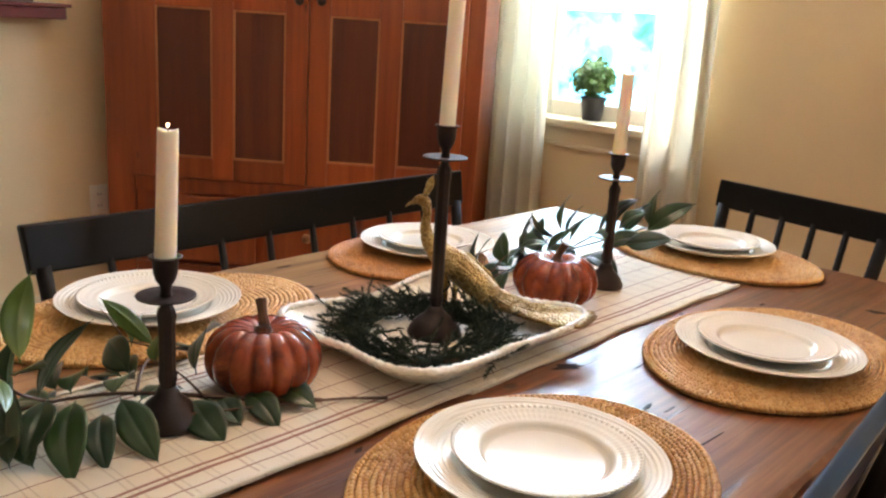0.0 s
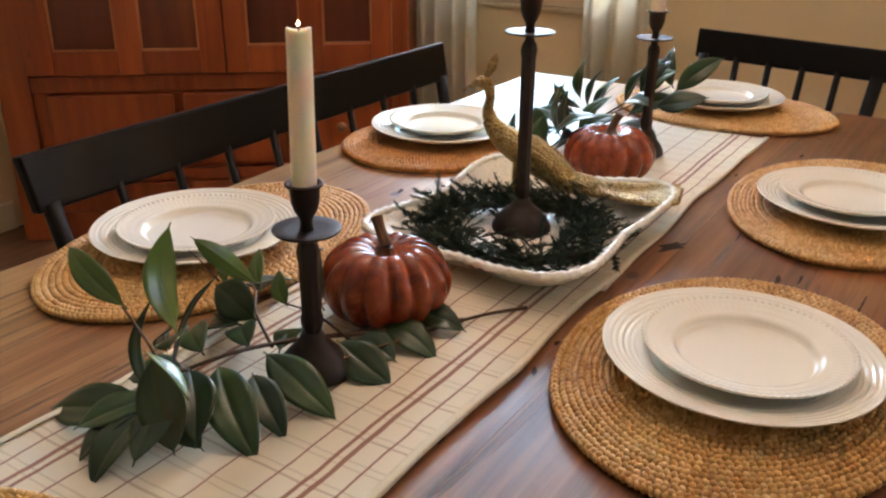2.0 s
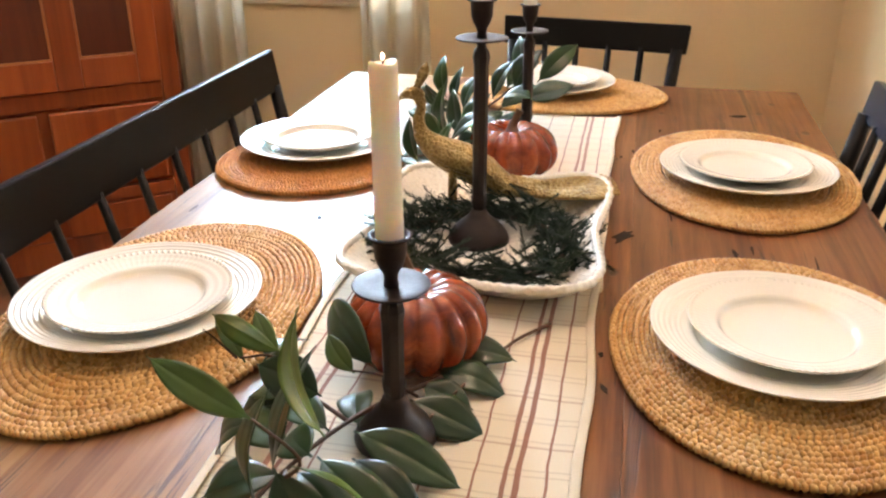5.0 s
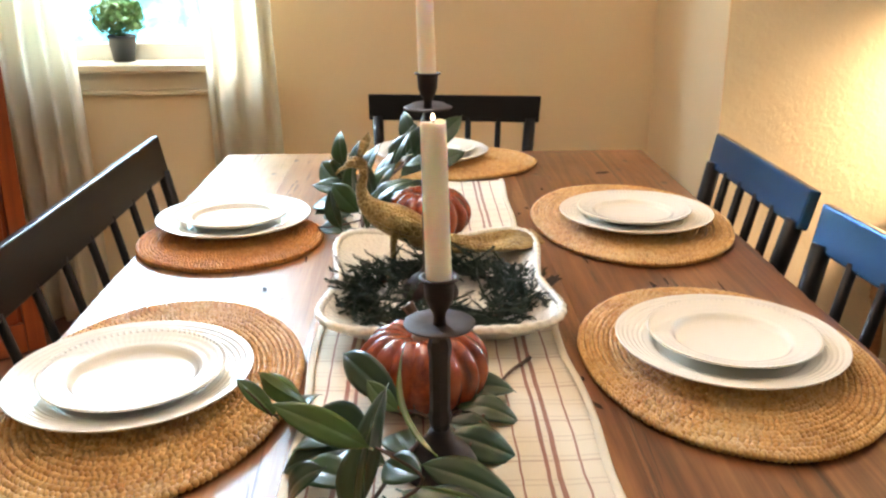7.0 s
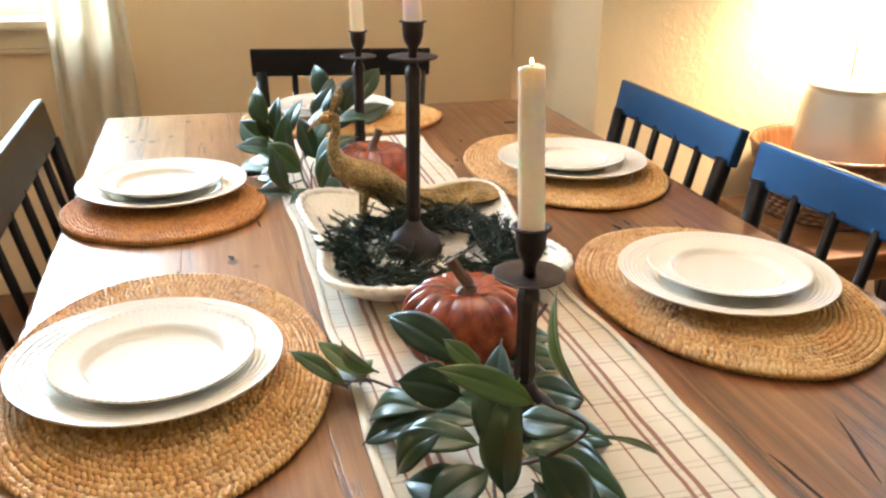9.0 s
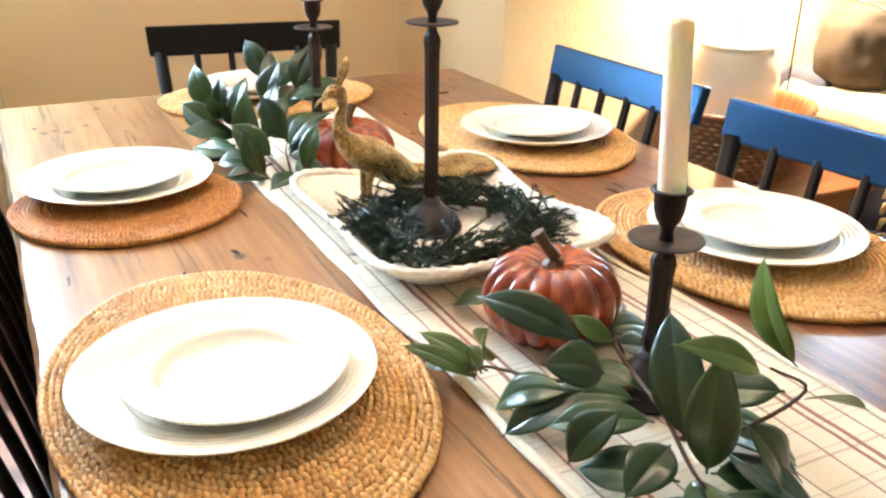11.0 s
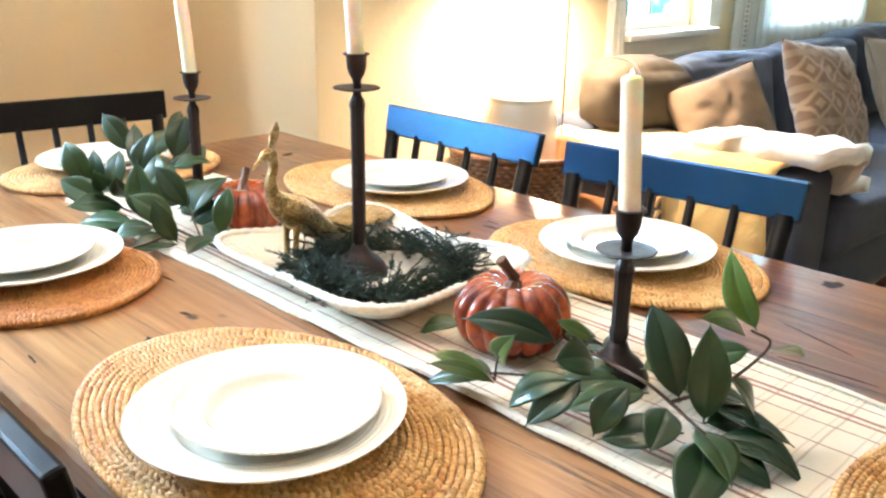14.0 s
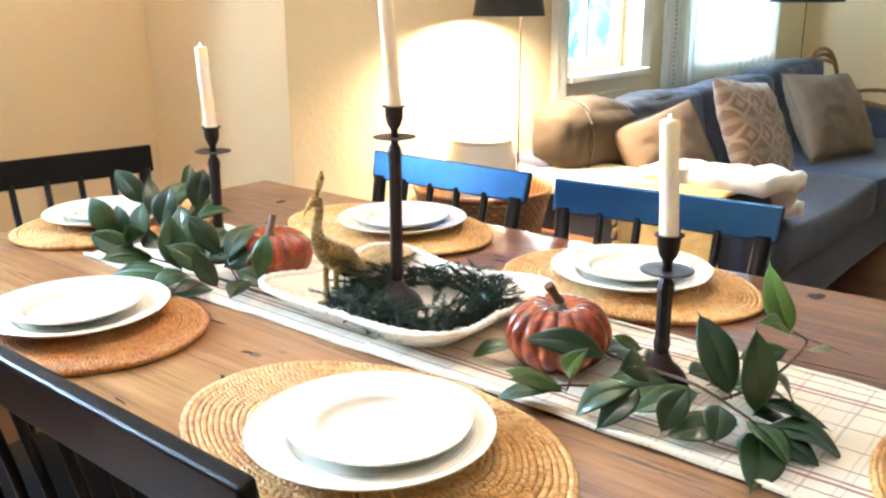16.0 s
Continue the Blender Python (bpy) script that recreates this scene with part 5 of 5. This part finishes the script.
def wreath():
    """A loose ring of juniper round the middle candlestick."""
    rnd = random.Random(8)
    t = thing("juniper_wreath", pose(-0.700, 0.958, TZ + 0.012), "dark green juniper wreath lying in the platter", "wreath")
    R = 0.098
    core = [(R * math.cos(a), R * math.sin(a), 0.010) for a in (2 * math.pi * i / 40 for i in range(41))]
    part("twig_ring", tube(core, 0.004, 7), M_TWIG, t, "", True)
    bm = bmesh.new()
    for i in range(560):
        a = rnd.uniform(0, 2 * math.pi)
        c, s = math.cos(a), math.sin(a)
        p = Vector((R * c + rnd.gauss(0, 0.014), R * s + rnd.gauss(0, 0.014), 0.007 + abs(rnd.gauss(0, 0.011))))
        out = rnd.uniform(-0.5, 1.0)
        d = Vector((-s * rnd.choice((1, 1, -1)) + out * c, c * rnd.choice((1, 1, -1)) + out * s, rnd.uniform(-0.10, 0.62 + 0.45 * max(0.0, -c)))).normalized()
        L = rnd.uniform(0.022, 0.048 + 0.012 * max(0.0, -c))
        side = d.cross(Vector((0, 0, 1))).normalized()
        lift = side.cross(d)
        tube([p, p + d * L * 0.5, p + d * L + Vector((0, 0, -0.003))], [0.0011, 0.0009, 0.0004], 4, bm)
        for q in range(15):
            u = (q + 1) / 16
            o = p + d * L * u
            for sg in (-1, 1):
                w = (side * sg * rnd.uniform(0.5, 1.0) + lift * rnd.uniform(-0.7, 0.9) + d * 0.9).normalized()
                ln = rnd.uniform(0.006, 0.011) * (1.15 - 0.5 * u)
                e = w.cross(d).normalized() * 0.00075
                v = [bm.verts.new(x) for x in (o - e, o + e, o + w * ln * 0.6 + e * 0.8, o + w * ln, o + w * ln * 0.6 - e * 0.8)]
                for vv in v:
                    vv.co.z = max(vv.co.z, 0.0008)
                bm.faces.new(v)
    tagged(part("needles", bm, M_NEEDLE, t), "", "", "", "stuff")


wreath()


# ---------------------------------------------------------------- on the window sill
def potted_plant():
    t = thing("potted_plant", pose(-1.680, 2.835, 0.8675) @ Matrix.Scale(1.16, 4), "small bushy green plant in a black pot on the window sill", "plant")
    part("pot", lathe([(0, 0), (0.029, 0), (0.038, 0.062), (0.0405, 0.063), (0.0405, 0.072), (0.037, 0.072), (0.035, 0.062), (0, 0.062)], 32), M_POT, t, "", True)
    rnd = random.Random(3)
    bm = bmesh.new()
    for i in range(900):
        d = Vector((rnd.gauss(0, 1), rnd.gauss(0, 1), rnd.gauss(0, 1))).normalized()
        r = rnd.uniform(0.45, 1.0) * (1 + 0.12 * math.sin(5 * d.x + 3 * d.z))
        p = Vector((d.x * 0.074 * r, d.y * 0.060 * r, 0.128 + d.z * 0.060 * r))
        if p.z < 0.07:
            continue
        n = (d + Vector((rnd.gauss(0, 0.5), rnd.gauss(0, 0.5), rnd.gauss(0, 0.5)))).normalized()
        u = n.orthogonal().normalized()
        w = n.cross(u)
        s = rnd.uniform(0.006, 0.011)
        bm.faces.new([bm.verts.new(p + u * s * math.cos(k * math.pi / 3) + w * s * 0.75 * math.sin(k * math.pi / 3) + n * 0.002 * math.cos(k * 2.1)) for k in range(6)])
    for i in range(12):
        a = i * 0.55
        tube([(0.012 * math.cos(a), 0.012 * math.sin(a), 0.060), (0.03 * math.cos(a), 0.025 * math.sin(a), 0.105)], 0.0012, 5, bm)
    part("foliage", bm, M_BOX, t)


potted_plant()


# ---------------------------------------------------------------- west wall: socket and shelf
def socket():
    t = thing("wall_socket", pose(WEST + 0.001, 1.675, 0.437, 0, 0, 90), "ivory double wall socket plate", "socket")
    part("plate", solid(-0.036, 0.036, -0.006, 0, -0.058, 0.058, 0.003), M_OUTLET, t)
    for z in (-0.022, 0.022):
        r = part("receptacle", solid(-0.015, 0.015, -0.008, -0.0062, z - 0.014, z + 0.014, 0.0008), M_OUTLET, t)
        for x in (-0.006, 0.006):
            part("slot", solid(x - 0.0012, x + 0.0012, -0.0085, -0.0082, z - 0.005, z + 0.005), M_SLOT, r)


socket()
beads = bmesh.new()
for i in range(62):
    b = bmesh.new()
    bmesh.ops.create_icosphere(b, subdivisions=1, radius=0.0075)
    bmesh.ops.translate(b, verts=b.verts[:], vec=(2.33 + 0.004 * math.sin(i * 0.6), 2.022, 0.78 + 0.021 * i))
    join(beads, b)
tagged(part("bead_trim", beads, M_JAR, None, "", True), "pale beaded trim hanging on the sheer curtain edge", "trim", "", "stuff")
sh = thing("wall_shelf", pose(WEST, 1.20, 1.125), "dark red wooden wall shelf", "shelf")
part("board", solid(0.0, 0.11, -0.42, 0.335, -0.022, 0.018, 0.004), M_RED, sh)
part("ledge", solid(0.0, 0.13, -0.43, 0.345, 0.0185, 0.030, 0.003), M_RED, sh)
pb = thing("ornament", pose(WEST + 0.06, 1.33, 1.1555, 0, 0, 0), "small grey object on the red shelf", "ornament")
part("block", solid(-0.02, 0.02, -0.10, 0.11, 0.0, 0.08, 0.006), M_PILLOW, pb)


# ---------------------------------------------------------------- sitting area
def soft_block(x0, x1, y0, y1, z0, z1, puff=0.02, seed=0, n=10, round_off=0.34):
    """A stuffed block with crowned faces and slight creases."""
    bm = bmesh.new()
    bmesh.ops.create_cube(bm, size=2.0)
    bmesh.ops.subdivide_edges(bm, edges=bm.edges[:], cuts=n, use_grid_fill=True)
    cx, cy, cz = (x0 + x1) / 2, (y0 + y1) / 2, (z0 + z1) / 2
    hx, hy, hz = (x1 - x0) / 2, (y1 - y0) / 2, (z1 - z0) / 2
    rr = min(hx, hy, hz) * round_off
    for v in bm.verts:
        p = Vector((v.co.x * hx, v.co.y * hy, v.co.z * hz))
        q = Vector([max(-h + rr, min(h - rr, c)) for c, h in zip(p, (hx, hy, hz))])
        d = p - q
        if d.length > 1e-6:
            p = q + d.normalized() * rr
        bx, by, bz = 1 - v.co.x ** 2, 1 - v.co.y ** 2, 1 - v.co.z ** 2
        p.x += math.copysign(puff * max(0, by * bz), v.co.x) if abs(v.co.x) > 0.98 else 0
        p.y += math.copysign(puff * max(0, bx * bz), v.co.y) if abs(v.co.y) > 0.98 else 0
        p.z += math.copysign(puff * max(0, bx * by), v.co.z) if abs(v.co.z) > 0.98 else 0
        k = noise.noise((p.x * 7 + seed, p.y * 7, p.z * 7)) * 0.014
        v.co = Vector((cx, cy, cz)) + p * (1 + k)
    return bm


def pillow(name, m, w, h, d, material, label, piping=None, seed=0):
    """A scatter cushion standing in its local x-z plane."""
    t = thing(name, m, label, "cushion", "scatter cushions")
    bm = bmesh.new()
    n = 26
    sides = []
    for s in (-1, 1):
        rows = []
        for j in range(n + 1):
            row = []
            for i in range(n + 1):
                u, v = 2 * i / n - 1, 2 * j / n - 1
                e = max(0, (1 - u * u) * (1 - v * v)) ** 0.42
                pinch = 1 - 0.07 * (1 - abs(u)) * (abs(v) ** 4), 1 - 0.07 * (1 - abs(v)) * (abs(u) ** 4)
                cr = 0.013 * noise.noise((u * 2.2 + seed, v * 2.2, s)) + 0.013 * noise.noise((u * 5 + v * 3, v * 4 + seed, s)) + 0.007 * noise.noise((u * 9 + v * 4, v * 7 + seed, s))
                row.append(bm.verts.new((u * w / 2 * pinch[1], s * (d / 2 * e + cr * e), h / 2 + v * h / 2 * pinch[0])))
            rows.append(row)
        for a, b in zip(rows, rows[1:]):
            for i in range(n):
                bm.faces.new((a[i], a[i + 1], b[i + 1], b[i]))
        sides.append(rows)
    bmesh.ops.remove_doubles(bm, verts=bm.verts[:], dist=0.0004)
    part("cover", bm, material, t, "", True)
    if piping:
        loop = []
        for k in range(81):
            q = k / 80 * 4
            s, f = int(q) % 4, 2 * (q - int(q)) - 1
            u, v = ((f, -1), (1, f), (-f, 1), (-1, -f))[s]
            loop.append((u * w / 2 * (1 - 0.07 * (1 - abs(v)) * abs(u) ** 4), 0, h / 2 + v * h / 2 * (1 - 0.07 * (1 - abs(u)) * abs(v) ** 4)))
        part("piping", tube(loop, 0.005, 6), piping, t, "", True)
    return t


def sofa():
    t = thing("sofa", pose(0.95, 1.08, 0), "grey-blue upholstered sofa under the windows", "sofa")
    part("base", soft_block(0.0, 2.93, 0.03, 0.92, 0.06, 0.30, 0.004, 1), M_SOFA, t, "", True)
    for i in range(2):
        part("seat_cushion", soft_block(0.25 + 1.22 * i, 1.465 + 1.22 * i, 0.0, 0.72, 0.285, 0.455, 0.018, 3 + i), M_SOFA, t, "", True)
    part("backrest", soft_block(0.02, 2.91, 0.73, 0.94, 0.285, 0.66, 0.01, 6), M_SOFA, t, "", True)
    for i, (a, b, z) in enumerate(((0.37, 1.06, 0.800), (1.07, 1.90, 0.800), (1.91, 2.68, 0.84))):
        filling = soft_block(a, b, -0.10, 0.10, 0, z - 0.44, 0.030, 9 + i, 24)
        for v in filling.verts:
            fold = 0.012 * noise.noise((v.co.x * 9 + v.co.z * 6, v.co.y * 5, v.co.z * 7 + i)) + 0.006 * noise.noise((v.co.x * 22, v.co.y * 12, v.co.z * 16 + i))
            v.co += Vector((0, -fold if v.co.y < 0 else fold, 0.8 * fold if v.co.z > 0.2 else 0))
        c = part("back_cushion", moved(filling, pose(0, 0.68, 0.45, -10)), M_SOFA, t, "", True)
        lp = [(a + 0.03, -0.07, z - 0.475), ((a + b) / 2, -0.085, z - 0.442), (b - 0.03, -0.07, z - 0.475)]
        part("piping", tube([tuple(p) for p in spline(lp, 6)], 0.006, 6), M_SOFA, c, "", True, pose(0, 0.68, 0.45, -10))
    for x in (0.0, 2.69):
        part("arm", soft_block(x, x + 0.24, 0.02, 0.92, 0.24, 0.600, 0.012, 12 + int(x)), M_SOFA, t, "", True)
    for x in (0.08, 2.85):
        for y in (0.10, 0.84):
            part("foot", lathe([(0, 0), (0.02, 0), (0.028, 0.062), (0, 0.062)], 14), M_BLACK, t, "", True, pose(x, y, 0.0))


sofa()
end_cushion = thing("cushion", pose(1.15, 1.80, 0.603, 0, 0, -12), "olive-grey piped box cushion resting on the sofa arm", "cushion", "scatter cushions")
plump = soft_block(-0.175, 0.205, -0.115, 0.115, 0, 0.232, 0.020, 5, 22, 0.60)
for v in plump.verts:
    sag = max(0.0, (v.co.x - 0.02) / 0.2)
    v.co.z *= 1 - 0.16 * sag * sag
    crease = 0.006 * noise.noise((v.co.x * 13 + v.co.z * 9, v.co.y * 12, v.co.z * 10)) + 0.0035 * noise.noise((v.co.x * 34, v.co.y * 20, v.co.z * 26))
    v.co += (v.co - Vector((0.015, 0, 0.11))).normalized() * crease * min(1.0, v.co.z / 0.04)
    v.co.z = max(0.0, v.co.z)
part("cover", plump, M_PILLOW_DARK, end_cushion, "", True)
rim = [(-0.085, -0.108, 0.015), (-0.090, -0.133, 0.11), (-0.084, -0.100, 0.218), (-0.082, 0.0, 0.249), (-0.084, 0.100, 0.218), (-0.090, 0.133, 0.11), (-0.085, 0.108, 0.015)]
part("piping", tube([tuple(p) for p in spline(rim, 5)], 0.006, 6), M_PIPING, end_cushion, "", True)
pillow("cushion", pose(1.285, 1.465, 0.530, -20, -19, -36), 0.33, 0.30, 0.18, M_PILLOW, "taupe linen cushion with piping leaning on the sofa", M_PIPING, 4)
pillow("cushion", pose(1.90, 1.365, 0.460, -26, 7, -8), 0.44, 0.46, 0.15, M_PATTERN, "tan cushion with a woven diamond pattern", None, 6)
pillow("cushion", pose(2.76, 1.33, 0.460, -28, 3, -14), 0.56, 0.43, 0.19, M_PILLOW, "plain taupe cushion at the sofa's far end", M_PILLOW, 7)


def draped(name, profile, y0, y1, material, label, thick=0.02, wave=0.012, seed=1):
    """A blanket hung over an arm: profile in x-z, run along y."""
    rows = spline(profile, 6)
    bm = bmesh.new()
    ny = 18
    grid = []
    for j in range(ny + 1):
        v = j / ny
        row = []
        for i, (x, z) in enumerate(rows):
            u = i / (len(rows) - 1)
            k = noise.noise((u * 5 + seed, v * 4, seed))
            row.append(bm.verts.new((x + wave * k * 0.6, y0 + (y1 - y0) * v + wave * 1.5 * math.sin(6 * u + seed), z + wave * abs(k))))
        grid.append(row)
    for a, b in zip(grid, grid[1:]):
        for i in range(len(rows) - 1):
            bm.faces.new((a[i], a[i + 1], b[i + 1], b[i]))
    ob = part(name, bm, material, None, "", True)
    s = ob.modifiers.new("thickness", "SOLIDIFY")
    s.thickness, s.offset = thick, 1.0
    return tagged(ob, label, "blanket", "blankets")


draped("fleece_throw", [(0.98, 0.617), (1.07, 0.624), (1.17, 0.618), (1.225, 0.58), (1.24, 0.50), (1.31, 0.481), (1.42, 0.478)], 1.06, 1.47, M_THROW, "white fleece throw draped over the sofa arm", 0.048, 0.036, 3)
knit = draped("knit_throw", [(1.05, 0.612), (0.98, 0.614), (0.935, 0.58), (0.925, 0.45), (0.922, 0.30), (0.920, 0.15)], 1.16, 1.50, M_KNIT, "mustard knitted throw hanging over the sofa arm", 0.012, 0.012, 5)


# a pale layer added so that the arm's top looks lit by the lamp
draped("arm_cover", [(1.19, 0.585), (1.17, 0.612), (1.07, 0.616), (0.97, 0.612), (0.940, 0.585), (0.934, 0.54)], 1.51, 1.96, M_LIT_ARM, "added cream layer imitating lamplight along the sofa arm", 0.010, 0.006, 8)
for i in range(9):
    z = 0.19 + 0.045 * i
    part("tassel", tube([(0.912, 1.505, z + 0.010), (0.910, 1.520, z), (0.908, 1.527, z - 0.028)], [0.004, 0.008, 0.005], 8), M_KNIT, knit, "", True)


def side_table():
    t = thing("side_table", pose(0.66, 1.80, 0), "brown wooden side table beside the sofa", "table")
    part("top", solid(-0.25, 0.25, -0.24, 0.24, 0.395, 0.42, 0.005), M_SIDE, t)
    part("rail", solid(-0.21, 0.21, -0.20, 0.20, 0.33, 0.394, 0.003), M_SIDE, t)
    leg = None
    for sx in (-1, 1):
        for sy in (-1, 1):
            m = pose(sx * 0.19, sy * 0.18, 0)
            if leg is None:
                leg = part("leg", lathe([(0, 0), (0.014, 0), (0.019, 0.04), (0.013, 0.08), (0.022, 0.2), (0.016, 0.30), (0.022, 0.329), (0, 0.329)], 14), M_SIDE, t, "", True, m)
            else:
                again("leg", leg, t, m)


side_table()


def basket():
    t = thing("basket", pose(0.655, 1.875, 0.4205), "round brown wicker basket on the side table", "basket")
    n, rows = 120, 12
    prof = [(0, 0.0), (0.17, 0.0)]
    for i in range(rows * 4 + 1):
        u = i / (rows * 4)
        prof.append((0.175 + 0.035 * u + 0.003 * math.sin(2 * math.pi * rows * u), 0.004 + 0.135 * u))
    prof += [(0.218, 0.146), (0.213, 0.155), (0.203, 0.150), (0.198, 0.135), (0.168, 0.012), (0, 0.012)]

    def shape(a, r, z):
        if r > 0.172 and z < 0.14:
            r += 0.0028 * math.sin(44 * a + math.pi * int(z / 0.01125))
        elif z >= 0.14:
            z += 0.0012 * math.sin(70 * a)
        return r, z
    part("weave", moved(lathe(prof, 240, shape), Matrix.Diagonal((1.05, 1.05, 1.22, 1))), M_BASKET, t, "", True)


basket()
jar = thing("ceramic_jar", pose(0.665, 1.890, 0.4360), "large glossy off-white ceramic jar standing in a basket", "jar")
part("body", lathe([(0, 0), (0.095, 0), (0.102, 0.01), (0.114, 0.08), (0.120, 0.17), (0.117, 0.24), (0.108, 0.288), (0.100, 0.306), (0.098, 0.312), (0.102, 0.318), (0.101, 0.324), (0.06, 0.328), (0, 0.329)], 56), M_JAR, jar, "", True)
part("stem", tube([(0, 0, 0.326), (0.002, 0, 0.45)], 0.0018, 8), M_BRASS, jar)


def floor_lamp(x, y, r, z0, pole_x, label):
    t = thing("floor_lamp", pose(x, y, 0), label, "lamp", "lamps")
    part("base", lathe([(0, 0), (0.11, 0), (0.11, 0.012), (0.02, 0.022), (0, 0.022)], 32), M_BLACK, t, "", True, pose(pole_x, 0, 0))
    part("pole", tube([(pole_x, 0, 0.022), (pole_x, 0, z0 + 0.02), (0, 0, z0 + 0.14)], [0.0032, 0.003, 0.003], 10), M_BRASS, t, "", True)
    sh = bmesh.new()
    lathe([(r, 0), (r * 0.68, 0.24), (r * 0.665, 0.24), (r - 0.006, 0.0), (r, 0)], 48, None, sh)
    part("shade", sh, M_SHADE, t, "black tapered lampshade", True, pose(0, 0, z0))
    return t


fl = floor_lamp(0.85, 1.92, 0.120, 1.140, 0.07, "black floor lamp with a black shade, lit")
floor_lamp(3.60, 1.85, 0.20, 1.165, 0.0, "black floor lamp in the corner behind the sofa")


def rattan_chair():
    t = thing("rattan_chair", pose(3.95, 1.55, 0), "brown bentwood rattan armchair behind the sofa end", "chair")
    for k in range(3):
        pts = [(-0.30 + 0.02 * k, 0.25, 0.40), (-0.26, 0.27, 0.74), (-0.12, 0.29, 0.88 - 0.03 * k), (0.12, 0.29, 0.88 - 0.03 * k), (0.26, 0.27, 0.74), (0.30 - 0.02 * k, 0.25, 0.40)]
        part("back_hoop", tube([tuple(p) for p in spline(pts, 6)], 0.012, 8), M_SIDE, t, "", True)
    part("seat", soft_block(-0.28, 0.28, -0.28, 0.26, 0.34, 0.42, 0.01, 2, 6), M_BASKET, t, "", True)
    for sx in (-1, 1):
        for sy in (-1, 1):
            part("leg", tube([(sx * 0.26, sy * 0.24, 0), (sx * 0.25, sy * 0.23, 0.35)], 0.014, 8), M_SIDE, t, "", True)
        part("arm", tube([tuple(p) for p in spline([(sx * 0.29, 0.25, 0.62), (sx * 0.33, 0.0, 0.64), (sx * 0.31, -0.22, 0.58), (sx * 0.27, -0.25, 0.36)], 6)], 0.012, 8), M_SIDE, t, "", True)


rattan_chair()
